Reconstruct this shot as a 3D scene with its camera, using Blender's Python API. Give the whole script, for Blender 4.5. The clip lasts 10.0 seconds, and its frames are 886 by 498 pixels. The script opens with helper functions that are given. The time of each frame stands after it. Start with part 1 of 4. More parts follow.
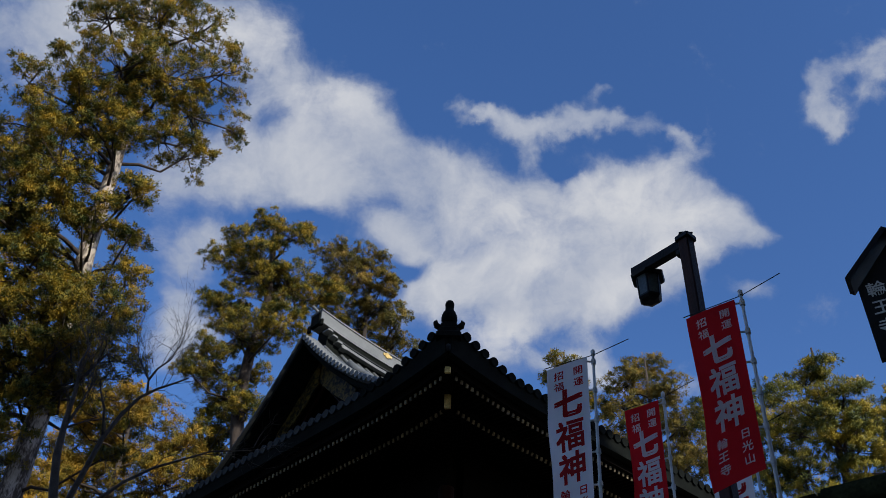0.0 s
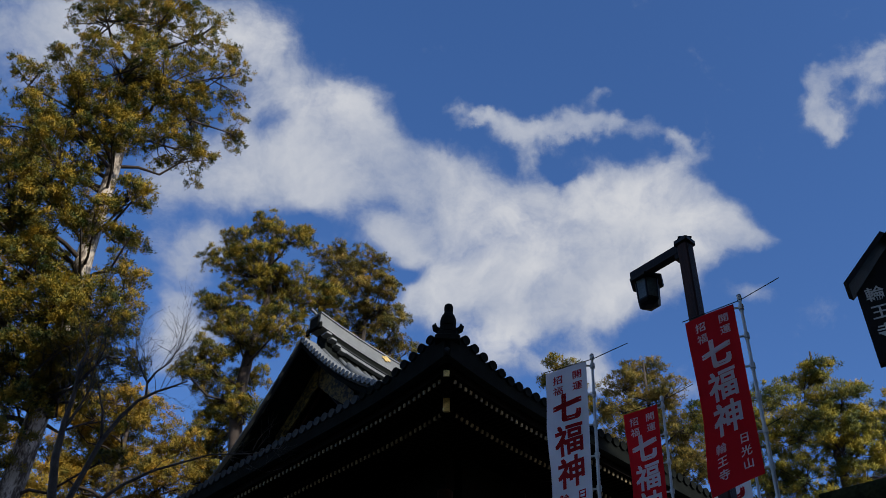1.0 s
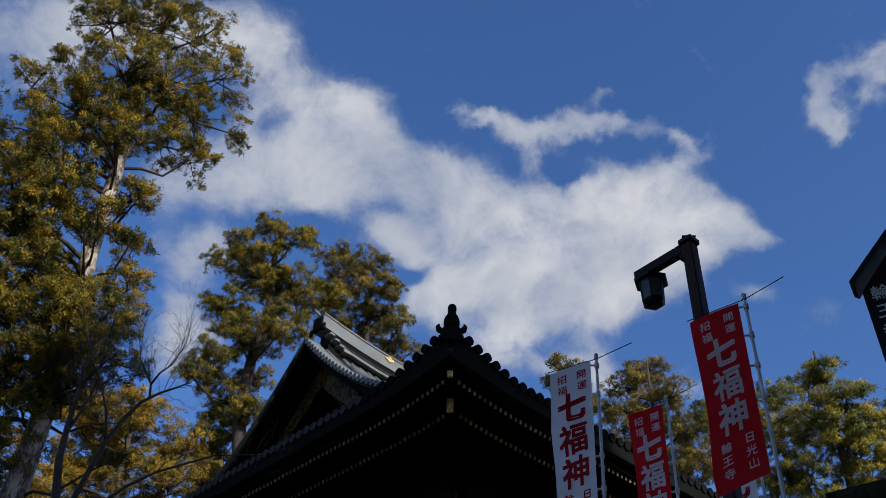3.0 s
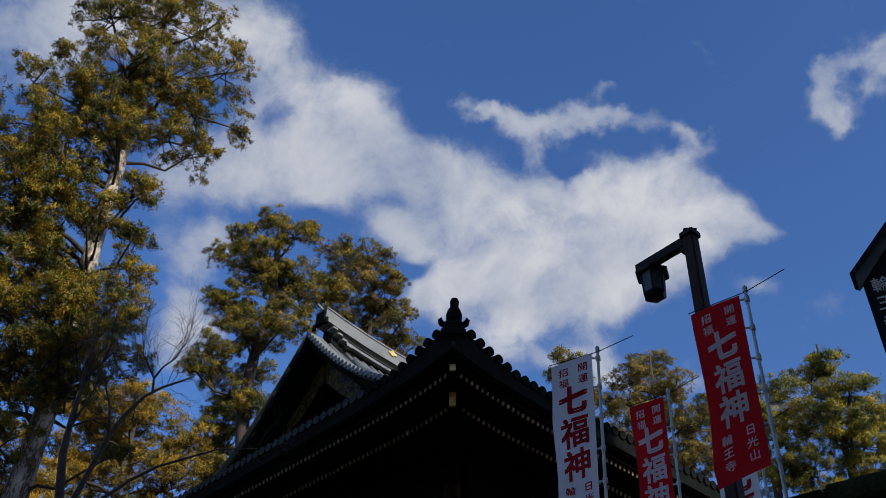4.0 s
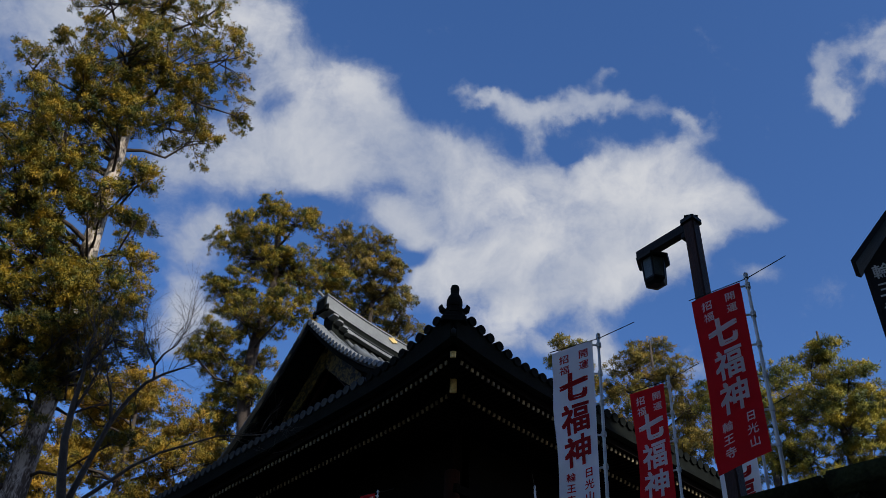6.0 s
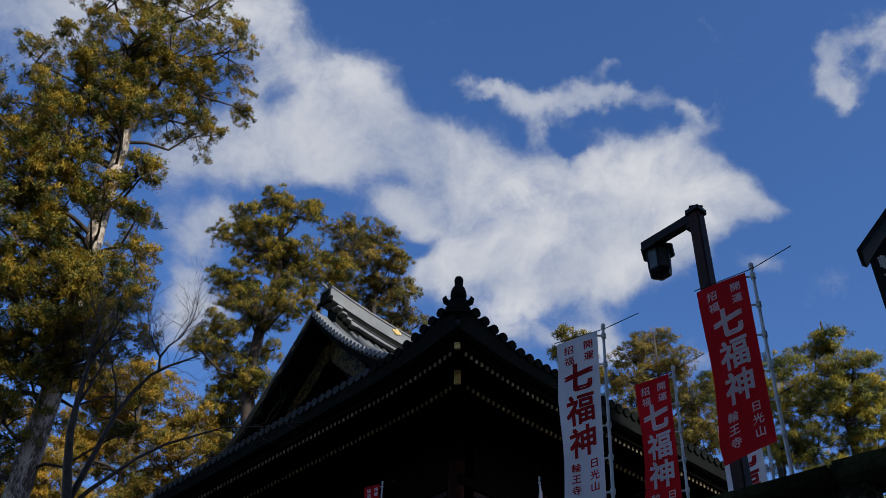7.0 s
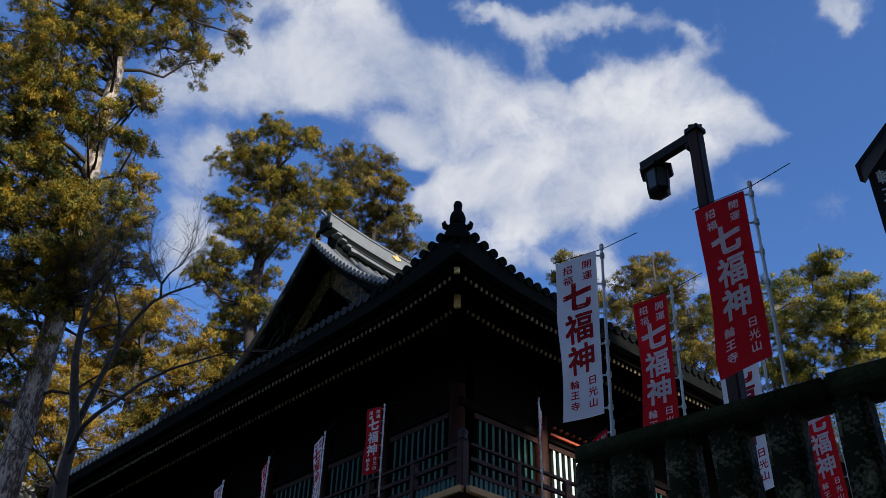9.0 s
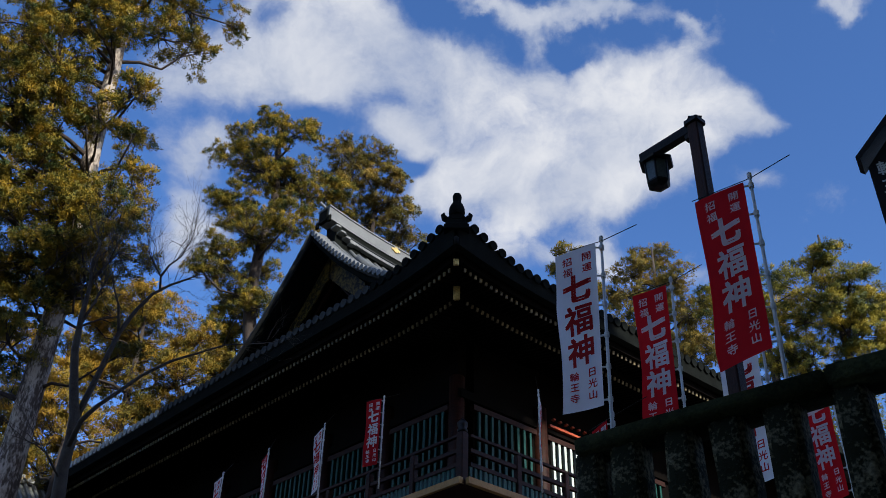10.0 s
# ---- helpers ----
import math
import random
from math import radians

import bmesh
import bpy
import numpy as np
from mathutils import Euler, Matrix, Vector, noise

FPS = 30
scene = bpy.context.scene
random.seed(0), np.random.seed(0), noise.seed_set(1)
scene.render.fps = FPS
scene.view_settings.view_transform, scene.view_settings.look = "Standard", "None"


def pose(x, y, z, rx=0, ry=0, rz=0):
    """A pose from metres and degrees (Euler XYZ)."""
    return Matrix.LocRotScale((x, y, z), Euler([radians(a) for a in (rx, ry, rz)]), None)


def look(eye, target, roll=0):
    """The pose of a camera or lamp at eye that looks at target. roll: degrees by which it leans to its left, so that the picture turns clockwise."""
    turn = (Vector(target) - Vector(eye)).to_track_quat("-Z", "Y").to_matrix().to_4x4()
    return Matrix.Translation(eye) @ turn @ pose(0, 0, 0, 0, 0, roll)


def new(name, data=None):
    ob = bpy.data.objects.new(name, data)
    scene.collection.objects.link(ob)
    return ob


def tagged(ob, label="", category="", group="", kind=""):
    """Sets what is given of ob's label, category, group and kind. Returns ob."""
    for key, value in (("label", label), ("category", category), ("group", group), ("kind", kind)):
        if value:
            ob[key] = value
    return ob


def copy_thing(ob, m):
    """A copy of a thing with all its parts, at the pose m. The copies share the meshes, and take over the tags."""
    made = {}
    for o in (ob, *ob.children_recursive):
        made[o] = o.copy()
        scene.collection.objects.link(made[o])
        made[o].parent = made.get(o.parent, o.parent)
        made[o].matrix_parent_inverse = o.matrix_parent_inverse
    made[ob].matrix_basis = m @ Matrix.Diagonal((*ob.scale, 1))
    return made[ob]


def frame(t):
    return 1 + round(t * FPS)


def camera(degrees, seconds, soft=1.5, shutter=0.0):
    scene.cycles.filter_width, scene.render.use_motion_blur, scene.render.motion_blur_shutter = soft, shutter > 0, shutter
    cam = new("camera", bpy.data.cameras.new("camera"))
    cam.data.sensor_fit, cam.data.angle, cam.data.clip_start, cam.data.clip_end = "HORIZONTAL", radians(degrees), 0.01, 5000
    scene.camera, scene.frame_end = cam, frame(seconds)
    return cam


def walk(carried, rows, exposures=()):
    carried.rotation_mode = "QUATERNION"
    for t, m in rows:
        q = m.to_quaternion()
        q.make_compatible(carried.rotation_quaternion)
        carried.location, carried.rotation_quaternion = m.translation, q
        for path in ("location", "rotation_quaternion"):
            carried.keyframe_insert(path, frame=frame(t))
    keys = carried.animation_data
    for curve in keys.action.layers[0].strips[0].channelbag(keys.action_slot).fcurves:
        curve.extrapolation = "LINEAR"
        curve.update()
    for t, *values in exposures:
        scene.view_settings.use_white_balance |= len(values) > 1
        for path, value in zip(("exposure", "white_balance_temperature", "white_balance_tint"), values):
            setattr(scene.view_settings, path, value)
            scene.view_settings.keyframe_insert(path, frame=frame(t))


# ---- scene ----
cam = camera(50.0, 10.0, soft=0.6)
# seconds, place, yaw, pitch, roll
PATH = [
    (0, 0.007, -0.009, 1.616, -1.53, 41.47, -1.88),
    (0.5, 0.007, -0.016, 1.622, -1.56, 41.54, -1.91),
    (1, 0.001, -0.022, 1.618, -1.65, 41.65, -1.90),
    (1.5, 0.000, -0.021, 1.615, -1.72, 41.73, -1.93),
    (2, 0.004, -0.026, 1.606, -1.71, 41.83, -1.97),
    (2.5, -0.008, 0.001, 1.626, -1.59, 41.80, -1.94),
    (4, 0.012, -0.006, 1.613, -1.17, 41.32, -1.89),
    (4.5, 0.009, -0.007, 1.609, -1.18, 41.12, -1.89),
    (5, 0.016, -0.001, 1.612, -1.20, 40.92, -1.87),
    (5.5, 0.014, -0.003, 1.612, -1.20, 40.66, -1.88),
    (7, -0.005, 0.003, 1.611, -0.89, 40.03, -1.90),
    (7.5, -0.007, 0.008, 1.595, -0.70, 38.91, -1.75),
    (8, -0.002, 0.027, 1.580, -0.52, 36.91, -1.50),
    (8.5, 0.002, 0.022, 1.573, -0.59, 36.06, -1.52),
    (9, -0.000, 0.023, 1.558, -0.56, 35.64, -1.40),
    (9.5, 0.001, 0.026, 1.563, -0.53, 35.31, -1.30),
    (10, -0.002, 0.031, 1.569, -0.54, 35.14, -1.29),
]
walk(cam, [(t, pose(x, y, z, 90 + p, r, w)) for t, x, y, z, w, p, r in PATH],
     exposures=[(0, 0.0), (5.5, 0.0), (7.0, 0.05), (7.5, 0.12), (8.5, 0.24), (10, 0.33)])

# ---- light: sky with drifting cumulus, sun from behind the viewer ----
SUN_EL, SUN_AZ = 29.0, 140.0     # degrees; azimuth clockwise from +Y


def make_world():
    world = bpy.data.worlds.new("sky")
    scene.world = world
    world.use_nodes = True
    nt = world.node_tree
    nt.nodes.clear()
    N, L = nt.nodes.new, nt.links.new

    def math_node(op, a, b=None, c=None, clamp=False):
        n = N("ShaderNodeMath")
        n.operation, n.use_clamp = op, clamp
        for i, v in enumerate((a, b, c)):
            if v is None:
                continue
            if isinstance(v, (int, float)):
                n.inputs[i].default_value = v
            else:
                L(v, n.inputs[i])
        return n.outputs[0]

    def vec_node(op, a, b=None, c=None):
        n = N("ShaderNodeVectorMath")
        n.operation = op
        for i, v in enumerate((a, b, c)):
            if v is None:
                continue
            if isinstance(v, (tuple, list)):
                n.inputs[i].default_value = v
            else:
                L(v, n.inputs[i])
        return n

    def smooth(value, lo, hi, to0=0.0, to1=1.0):
        n = N("ShaderNodeMapRange")
        n.interpolation_type = "SMOOTHSTEP"
        L(value, n.inputs[0])
        for k, v in zip((1, 2, 3, 4), (lo, hi, to0, to1)):
            n.inputs[k].default_value = v
        return n.outputs[0]

    def fbm(vector, scale, detail, rough=0.55):
        n = N("ShaderNodeTexNoise")
        L(vector, n.inputs["Vector"])
        n.inputs["Scale"].default_value = scale
        n.inputs["Detail"].default_value = detail
        n.inputs["Roughness"].default_value = rough
        return n

    way = N("ShaderNodeTexCoord").outputs["Generated"]
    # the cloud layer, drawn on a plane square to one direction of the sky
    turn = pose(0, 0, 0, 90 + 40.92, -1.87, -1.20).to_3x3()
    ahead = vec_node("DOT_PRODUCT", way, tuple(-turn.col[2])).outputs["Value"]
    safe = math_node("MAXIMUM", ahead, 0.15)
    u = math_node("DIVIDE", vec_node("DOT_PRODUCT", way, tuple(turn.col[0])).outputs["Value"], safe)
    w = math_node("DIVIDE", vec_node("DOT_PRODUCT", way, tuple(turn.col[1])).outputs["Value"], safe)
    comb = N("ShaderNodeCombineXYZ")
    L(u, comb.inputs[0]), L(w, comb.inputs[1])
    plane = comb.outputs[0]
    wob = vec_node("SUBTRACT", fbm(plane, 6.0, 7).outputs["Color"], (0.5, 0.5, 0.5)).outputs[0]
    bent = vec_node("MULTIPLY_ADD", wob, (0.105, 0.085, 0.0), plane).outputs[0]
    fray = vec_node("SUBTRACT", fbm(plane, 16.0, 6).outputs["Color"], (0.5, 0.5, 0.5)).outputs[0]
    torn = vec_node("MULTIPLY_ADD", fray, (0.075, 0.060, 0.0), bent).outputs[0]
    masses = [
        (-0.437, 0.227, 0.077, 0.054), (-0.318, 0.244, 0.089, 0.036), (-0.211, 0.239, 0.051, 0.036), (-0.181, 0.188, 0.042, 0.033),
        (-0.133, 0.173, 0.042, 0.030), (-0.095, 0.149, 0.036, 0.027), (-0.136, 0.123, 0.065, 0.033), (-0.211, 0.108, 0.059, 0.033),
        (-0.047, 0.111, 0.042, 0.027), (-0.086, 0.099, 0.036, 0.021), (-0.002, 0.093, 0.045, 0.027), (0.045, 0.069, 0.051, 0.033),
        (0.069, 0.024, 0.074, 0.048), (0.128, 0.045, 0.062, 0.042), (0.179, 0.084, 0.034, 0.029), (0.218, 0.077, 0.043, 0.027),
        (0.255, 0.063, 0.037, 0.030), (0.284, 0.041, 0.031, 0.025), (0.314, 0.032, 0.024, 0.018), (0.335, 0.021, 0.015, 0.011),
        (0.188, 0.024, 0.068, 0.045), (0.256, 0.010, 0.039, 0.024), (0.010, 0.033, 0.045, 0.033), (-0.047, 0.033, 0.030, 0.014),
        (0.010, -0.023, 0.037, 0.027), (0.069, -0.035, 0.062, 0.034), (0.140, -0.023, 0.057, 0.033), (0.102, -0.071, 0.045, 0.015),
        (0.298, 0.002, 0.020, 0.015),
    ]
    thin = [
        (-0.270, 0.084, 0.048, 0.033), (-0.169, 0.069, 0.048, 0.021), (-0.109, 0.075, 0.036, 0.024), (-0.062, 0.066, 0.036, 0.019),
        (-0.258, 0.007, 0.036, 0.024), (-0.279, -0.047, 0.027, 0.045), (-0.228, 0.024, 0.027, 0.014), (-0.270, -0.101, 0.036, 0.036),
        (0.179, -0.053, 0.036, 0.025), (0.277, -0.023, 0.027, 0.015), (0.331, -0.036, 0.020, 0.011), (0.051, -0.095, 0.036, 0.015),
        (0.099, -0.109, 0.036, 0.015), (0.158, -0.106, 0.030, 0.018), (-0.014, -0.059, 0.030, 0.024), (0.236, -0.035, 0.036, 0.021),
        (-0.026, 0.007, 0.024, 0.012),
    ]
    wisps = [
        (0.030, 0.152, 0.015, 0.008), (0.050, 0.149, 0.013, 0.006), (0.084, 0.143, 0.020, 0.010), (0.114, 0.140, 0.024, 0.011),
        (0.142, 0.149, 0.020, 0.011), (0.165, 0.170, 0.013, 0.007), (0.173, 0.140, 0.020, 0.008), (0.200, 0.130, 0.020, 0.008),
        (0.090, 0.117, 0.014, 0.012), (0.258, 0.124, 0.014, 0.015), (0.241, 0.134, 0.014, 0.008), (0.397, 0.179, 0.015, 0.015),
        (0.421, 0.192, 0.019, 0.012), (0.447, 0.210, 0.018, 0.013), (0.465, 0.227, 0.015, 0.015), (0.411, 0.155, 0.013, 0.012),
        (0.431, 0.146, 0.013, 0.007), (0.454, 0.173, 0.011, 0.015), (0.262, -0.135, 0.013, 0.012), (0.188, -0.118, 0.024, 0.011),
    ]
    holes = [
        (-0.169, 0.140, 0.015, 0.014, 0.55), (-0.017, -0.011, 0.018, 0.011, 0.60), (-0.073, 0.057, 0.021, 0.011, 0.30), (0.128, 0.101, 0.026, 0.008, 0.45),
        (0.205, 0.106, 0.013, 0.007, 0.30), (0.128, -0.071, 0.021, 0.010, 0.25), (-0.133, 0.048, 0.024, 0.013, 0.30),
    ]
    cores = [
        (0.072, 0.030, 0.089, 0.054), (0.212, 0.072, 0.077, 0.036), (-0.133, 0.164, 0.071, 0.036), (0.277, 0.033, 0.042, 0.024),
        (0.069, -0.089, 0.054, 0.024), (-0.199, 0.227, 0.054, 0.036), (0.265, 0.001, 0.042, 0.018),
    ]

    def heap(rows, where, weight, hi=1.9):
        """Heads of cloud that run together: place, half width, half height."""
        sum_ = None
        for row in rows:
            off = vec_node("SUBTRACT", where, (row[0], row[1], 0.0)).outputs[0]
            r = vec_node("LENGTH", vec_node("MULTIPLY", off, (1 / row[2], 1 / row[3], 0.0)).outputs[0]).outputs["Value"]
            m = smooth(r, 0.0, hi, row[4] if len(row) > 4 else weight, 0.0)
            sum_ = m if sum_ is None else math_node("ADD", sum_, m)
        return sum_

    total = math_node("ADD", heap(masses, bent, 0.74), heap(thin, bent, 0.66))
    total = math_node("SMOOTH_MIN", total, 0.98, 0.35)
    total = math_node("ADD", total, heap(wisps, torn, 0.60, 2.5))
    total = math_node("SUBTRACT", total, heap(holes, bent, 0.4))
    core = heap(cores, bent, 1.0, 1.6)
    # elsewhere the same broken cumulus goes on at random
    away = smooth(ahead, 0.80, 0.70)
    wild = smooth(fbm(way, 3.2, 6).outputs["Fac"], 0.47, 0.66)
    total = math_node("MAXIMUM", total, math_node("MULTIPLY", away, wild))
    lump = math_node("SUBTRACT", fbm(bent, 7.5, 8, 0.6).outputs["Fac"], 0.5)
    grain = math_node("SUBTRACT", fbm(bent, 17.0, 12, 0.64).outputs["Fac"], 0.5)
    dense = math_node("MULTIPLY_ADD", grain, 1.05, math_node("MULTIPLY_ADD", lump, 1.25, total))
    veil = fbm(plane, 21.0, 9, 0.62).outputs["Fac"]
    dense = math_node("MULTIPLY_ADD", math_node("SUBTRACT", veil, 0.5), 0.75, dense)
    cover = math_node("ADD", math_node("MULTIPLY", smooth(dense, 0.16, 0.80), 0.60), math_node("MULTIPLY", smooth(dense, 0.45, 1.10), 0.40))
    sky = N("ShaderNodeTexSky")
    sky.sky_type, sky.sun_disc = "NISHITA", False
    sky.sun_elevation, sky.sun_rotation = radians(SUN_EL), radians(SUN_AZ)
    sky.air_density, sky.dust_density, sky.ozone_density = 1.0, 0.8, 3.0
    tint = N("ShaderNodeHueSaturation")
    L(sky.outputs[0], tint.inputs["Color"])
    tint.inputs["Saturation"].default_value = SKY_SAT
    tint.inputs["Value"].default_value = SKY_GAIN
    shade = math_node("MULTIPLY_ADD", total, 0.40, math_node("MULTIPLY", core, 0.42))
    shade = math_node("MULTIPLY_ADD", lump, 1.7, math_node("MULTIPLY_ADD", grain, 0.45, shade))
    shade = smooth(shade, 0.15, 1.05)
    body = N("ShaderNodeMix")
    body.data_type = "RGBA"
    L(shade, body.inputs["Factor"])
    body.inputs["A"].default_value = (0.34, 0.39, 0.51, 1)
    body.inputs["B"].default_value = (0.66, 0.67, 0.70, 1)
    mix = N("ShaderNodeMix")
    mix.data_type = "RGBA"
    L(cover, mix.inputs["Factor"])
    blue = N("ShaderNodeMix")
    blue.data_type, blue.blend_type = "RGBA", "MULTIPLY"
    blue.inputs["Factor"].default_value = 1.0
    L(tint.outputs[0], blue.inputs["A"])
    blue.inputs["B"].default_value = (1.02, 1.0, 1.20, 1)
    L(blue.outputs["Result"], mix.inputs["A"])
    L(body.outputs["Result"], mix.inputs["B"])
    back = N("ShaderNodeBackground")
    L(mix.outputs["Result"], back.inputs["Color"])
    L(back.outputs[0], N("ShaderNodeOutputWorld").inputs["Surface"])


SKY_SAT, SKY_GAIN = 1.18, 0.140
make_world()
sun_data = bpy.data.lights.new("sun", "SUN")
sun_data.energy, sun_data.angle, sun_data.color = 5.0, radians(0.6), (1.0, 0.93, 0.82)
sun = new("sun", sun_data)
_az, _el = radians(SUN_AZ), radians(SUN_EL)
_to = Vector((math.sin(_az) * math.cos(_el), math.cos(_az) * math.cos(_el), math.sin(_el)))
sun.matrix_world = look(_to * 60, (0, 0, 0))

# ---- materials ----
def material(name, base, dark=None, scale=4.0, rough=0.7, metal=0.0, bump=0.0, bump_scale=None, fine=None, spread=(0.35, 0.65), vary=0.0, coat=0.0, through_light=0.0, stretch=(1, 1, 1), spec=0.5):
    """A node material: two noise scales between dark and base, fine relief, per-piece variation."""
    m = bpy.data.materials.new(name)
    m.use_nodes = True
    nt = m.node_tree
    N, L = nt.nodes.new, nt.links.new
    b = nt.nodes["Principled BSDF"]
    b.inputs["Roughness"].default_value = rough
    b.inputs["Metallic"].default_value = metal
    b.inputs["Specular IOR Level"].default_value = spec
    b.inputs["Coat Weight"].default_value = coat
    tc = N("ShaderNodeTexCoord")
    mp = N("ShaderNodeMapping")
    mp.inputs["Scale"].default_value = stretch
    L(tc.outputs["Object"], mp.inputs[0])
    dark = dark or tuple(c * 0.6 for c in base)
    n1 = N("ShaderNodeTexNoise")
    n1.inputs["Scale"].default_value, n1.inputs["Detail"].default_value = scale, 6
    L(mp.outputs[0], n1.inputs["Vector"])
    n2 = N("ShaderNodeTexNoise")
    n2.inputs["Scale"].default_value, n2.inputs["Detail"].default_value = fine or scale * 9, 4
    L(mp.outputs[0], n2.inputs["Vector"])
    blend = N("ShaderNodeMath")
    blend.operation = "MULTIPLY_ADD"
    L(n2.outputs["Fac"], blend.inputs[0])
    blend.inputs[1].default_value = 0.45
    sc = N("ShaderNodeMath")
    sc.operation = "MULTIPLY"
    L(n1.outputs["Fac"], sc.inputs[0])
    sc.inputs[1].default_value = 0.55
    L(sc.outputs[0], blend.inputs[2])
    mr = N("ShaderNodeMapRange")
    mr.inputs[1].default_value, mr.inputs[2].default_value = spread
    L(blend.outputs[0], mr.inputs[0])
    mix = N("ShaderNodeMix")
    mix.data_type = "RGBA"
    L(mr.outputs[0], mix.inputs["Factor"])
    mix.inputs["A"].default_value = (*dark, 1)
    mix.inputs["B"].default_value = (*base, 1)
    out = mix.outputs["Result"]
    if vary:
        oi = N("ShaderNodeObjectInfo")
        hs = N("ShaderNodeHueSaturation")
        vr = N("ShaderNodeMapRange")
        vr.inputs[3].default_value, vr.inputs[4].default_value = 1 - vary, 1 + vary
        L(oi.outputs["Random"], vr.inputs[0])
        L(vr.outputs[0], hs.inputs["Value"])
        L(out, hs.inputs["Color"])
        out = hs.outputs[0]
    L(out, b.inputs["Base Color"])
    if bump:
        bp = N("ShaderNodeBump")
        bp.inputs["Strength"].default_value = bump
        bp.inputs["Distance"].default_value = 0.02
        L(n2.outputs["Fac"], bp.inputs["Height"])
        L(bp.outputs[0], b.inputs["Normal"])
    if through_light:
        tr = N("ShaderNodeBsdfTranslucent")
        ms = N("ShaderNodeMixShader")
        ms.inputs[0].default_value = through_light
        L(out, tr.inputs["Color"])
        L(b.outputs[0], ms.inputs[1]), L(tr.outputs[0], ms.inputs[2])
        L(ms.outputs[0], nt.nodes["Material Output"].inputs["Surface"])
    return m


def leaf_material(name, young, old, deep, scale=0.55):
    """Needle foliage: sprays of two ages in patches, each leaflet a little different."""
    m = bpy.data.materials.new(name)
    m.use_nodes = True
    nt = m.node_tree
    N, L = nt.nodes.new, nt.links.new
    b = nt.nodes["Principled BSDF"]
    b.inputs["Roughness"].default_value = 0.65
    b.inputs["Specular IOR Level"].default_value = 0.25
    tc = N("ShaderNodeTexCoord")
    n1 = N("ShaderNodeTexNoise")
    n1.inputs["Scale"].default_value, n1.inputs["Detail"].default_value = scale * 1.7, 4
    L(tc.outputs["Object"], n1.inputs["Vector"])
    ramp = N("ShaderNodeValToRGB")
    L(n1.outputs["Fac"], ramp.inputs[0])
    e = ramp.color_ramp.elements
    e[0].position, e[0].color = 0.38, (*deep, 1)
    e[1].position, e[1].color = 0.66, (*young, 1)
    k = e.new(0.50)
    k.color = (*old, 1)
    g = N("ShaderNodeNewGeometry")
    hs = N("ShaderNodeHueSaturation")
    vr = N("ShaderNodeMapRange")
    vr.inputs[3].default_value, vr.inputs[4].default_value = 0.78, 1.22
    L(g.outputs["Random Per Island"], vr.inputs[0])
    L(vr.outputs[0], hs.inputs["Value"])
    L(ramp.outputs[0], hs.inputs["Color"])
    L(hs.outputs[0], b.inputs["Base Color"])
    tr = N("ShaderNodeBsdfTranslucent")
    L(hs.outputs[0], tr.inputs["Color"])
    ms = N("ShaderNodeMixShader")
    ms.inputs[0].default_value = 0.28
    L(b.outputs[0], ms.inputs[1]), L(tr.outputs[0], ms.inputs[2])
    L(ms.outputs[0], nt.nodes["Material Output"].inputs["Surface"])
    return m


M_GROUND = material("gravel_earth", (0.20, 0.17, 0.13), (0.09, 0.08, 0.06), 0.8, 0.95, bump=0.6)
M_STONE = material("lichened_stone", (0.22, 0.20, 0.125), (0.012, 0.014, 0.007), 5.0, 0.95, bump=0.9, fine=34, spread=(0.48, 0.68), vary=0.15, spec=0.1)
M_MOSS = material("mossy_coping_stone", (0.030, 0.035, 0.013), (0.007, 0.009, 0.003), 6.0, 0.95, bump=0.9, fine=40, spec=0.1)
M_WALLSTONE = material("retaining_stone", (0.20, 0.19, 0.17), (0.07, 0.07, 0.06), 2.5, 0.95, bump=0.8, vary=0.25)
M_LACQUER = material("shade_blackened_lacquer", (0.0036, 0.0026, 0.0021), (0.0020, 0.0016, 0.0012), 2.0, 0.8, bump=0.15, spec=0.05)
M_RED = material("shade_dark_vermilion_timber", (0.036, 0.0095, 0.005), (0.010, 0.0035, 0.002), 3.0, 0.6, bump=0.2, stretch=(1, 1, 4), spec=0.2)
M_SUNLIT_VERM = material("sunlit_vermilion", (0.42, 0.075, 0.022), (0.26, 0.045, 0.016), 3.0, 0.45)
M_TEAL = material("verdigris_green_slats", (0.008, 0.082, 0.064), (0.004, 0.034, 0.028), 4.0, 0.5, spec=0.3)
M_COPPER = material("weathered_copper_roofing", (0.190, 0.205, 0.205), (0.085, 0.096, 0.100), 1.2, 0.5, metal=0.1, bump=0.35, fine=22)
M_SLOPE = material("shade_dark_roof_pan", (0.040, 0.046, 0.048), (0.018, 0.021, 0.022), 2.0, 0.7, bump=0.4, spec=0.2)
M_TILE = material("shade_dark_roof_tile", (0.010, 0.0125, 0.0115), (0.005, 0.006, 0.0055), 3.0, 0.95, bump=0.3, spec=0.05)
M_SUNLIT_TILEEND = material("sunlit_tile_end", (0.46, 0.49, 0.50), (0.26, 0.28, 0.29), 5.0, 0.6, bump=0.3, vary=0.15)
M_GOLD = material("gilt_metal", (0.90, 0.66, 0.24), (0.45, 0.30, 0.09), 8.0, 0.35, metal=0.35, fine=30)
M_BRASS = material("gilt_rafter_cap", (0.17, 0.14, 0.075), (0.035, 0.028, 0.016), 8.0, 0.55, metal=0.2, vary=0.5, spec=0.3)
M_CARVED = material("tarnished_gilt_carving", (0.15, 0.105, 0.022), (0.006, 0.005, 0.003), 6.0, 0.55, metal=0.2, bump=1.0, fine=22, spread=(0.46, 0.56), spec=0.2)
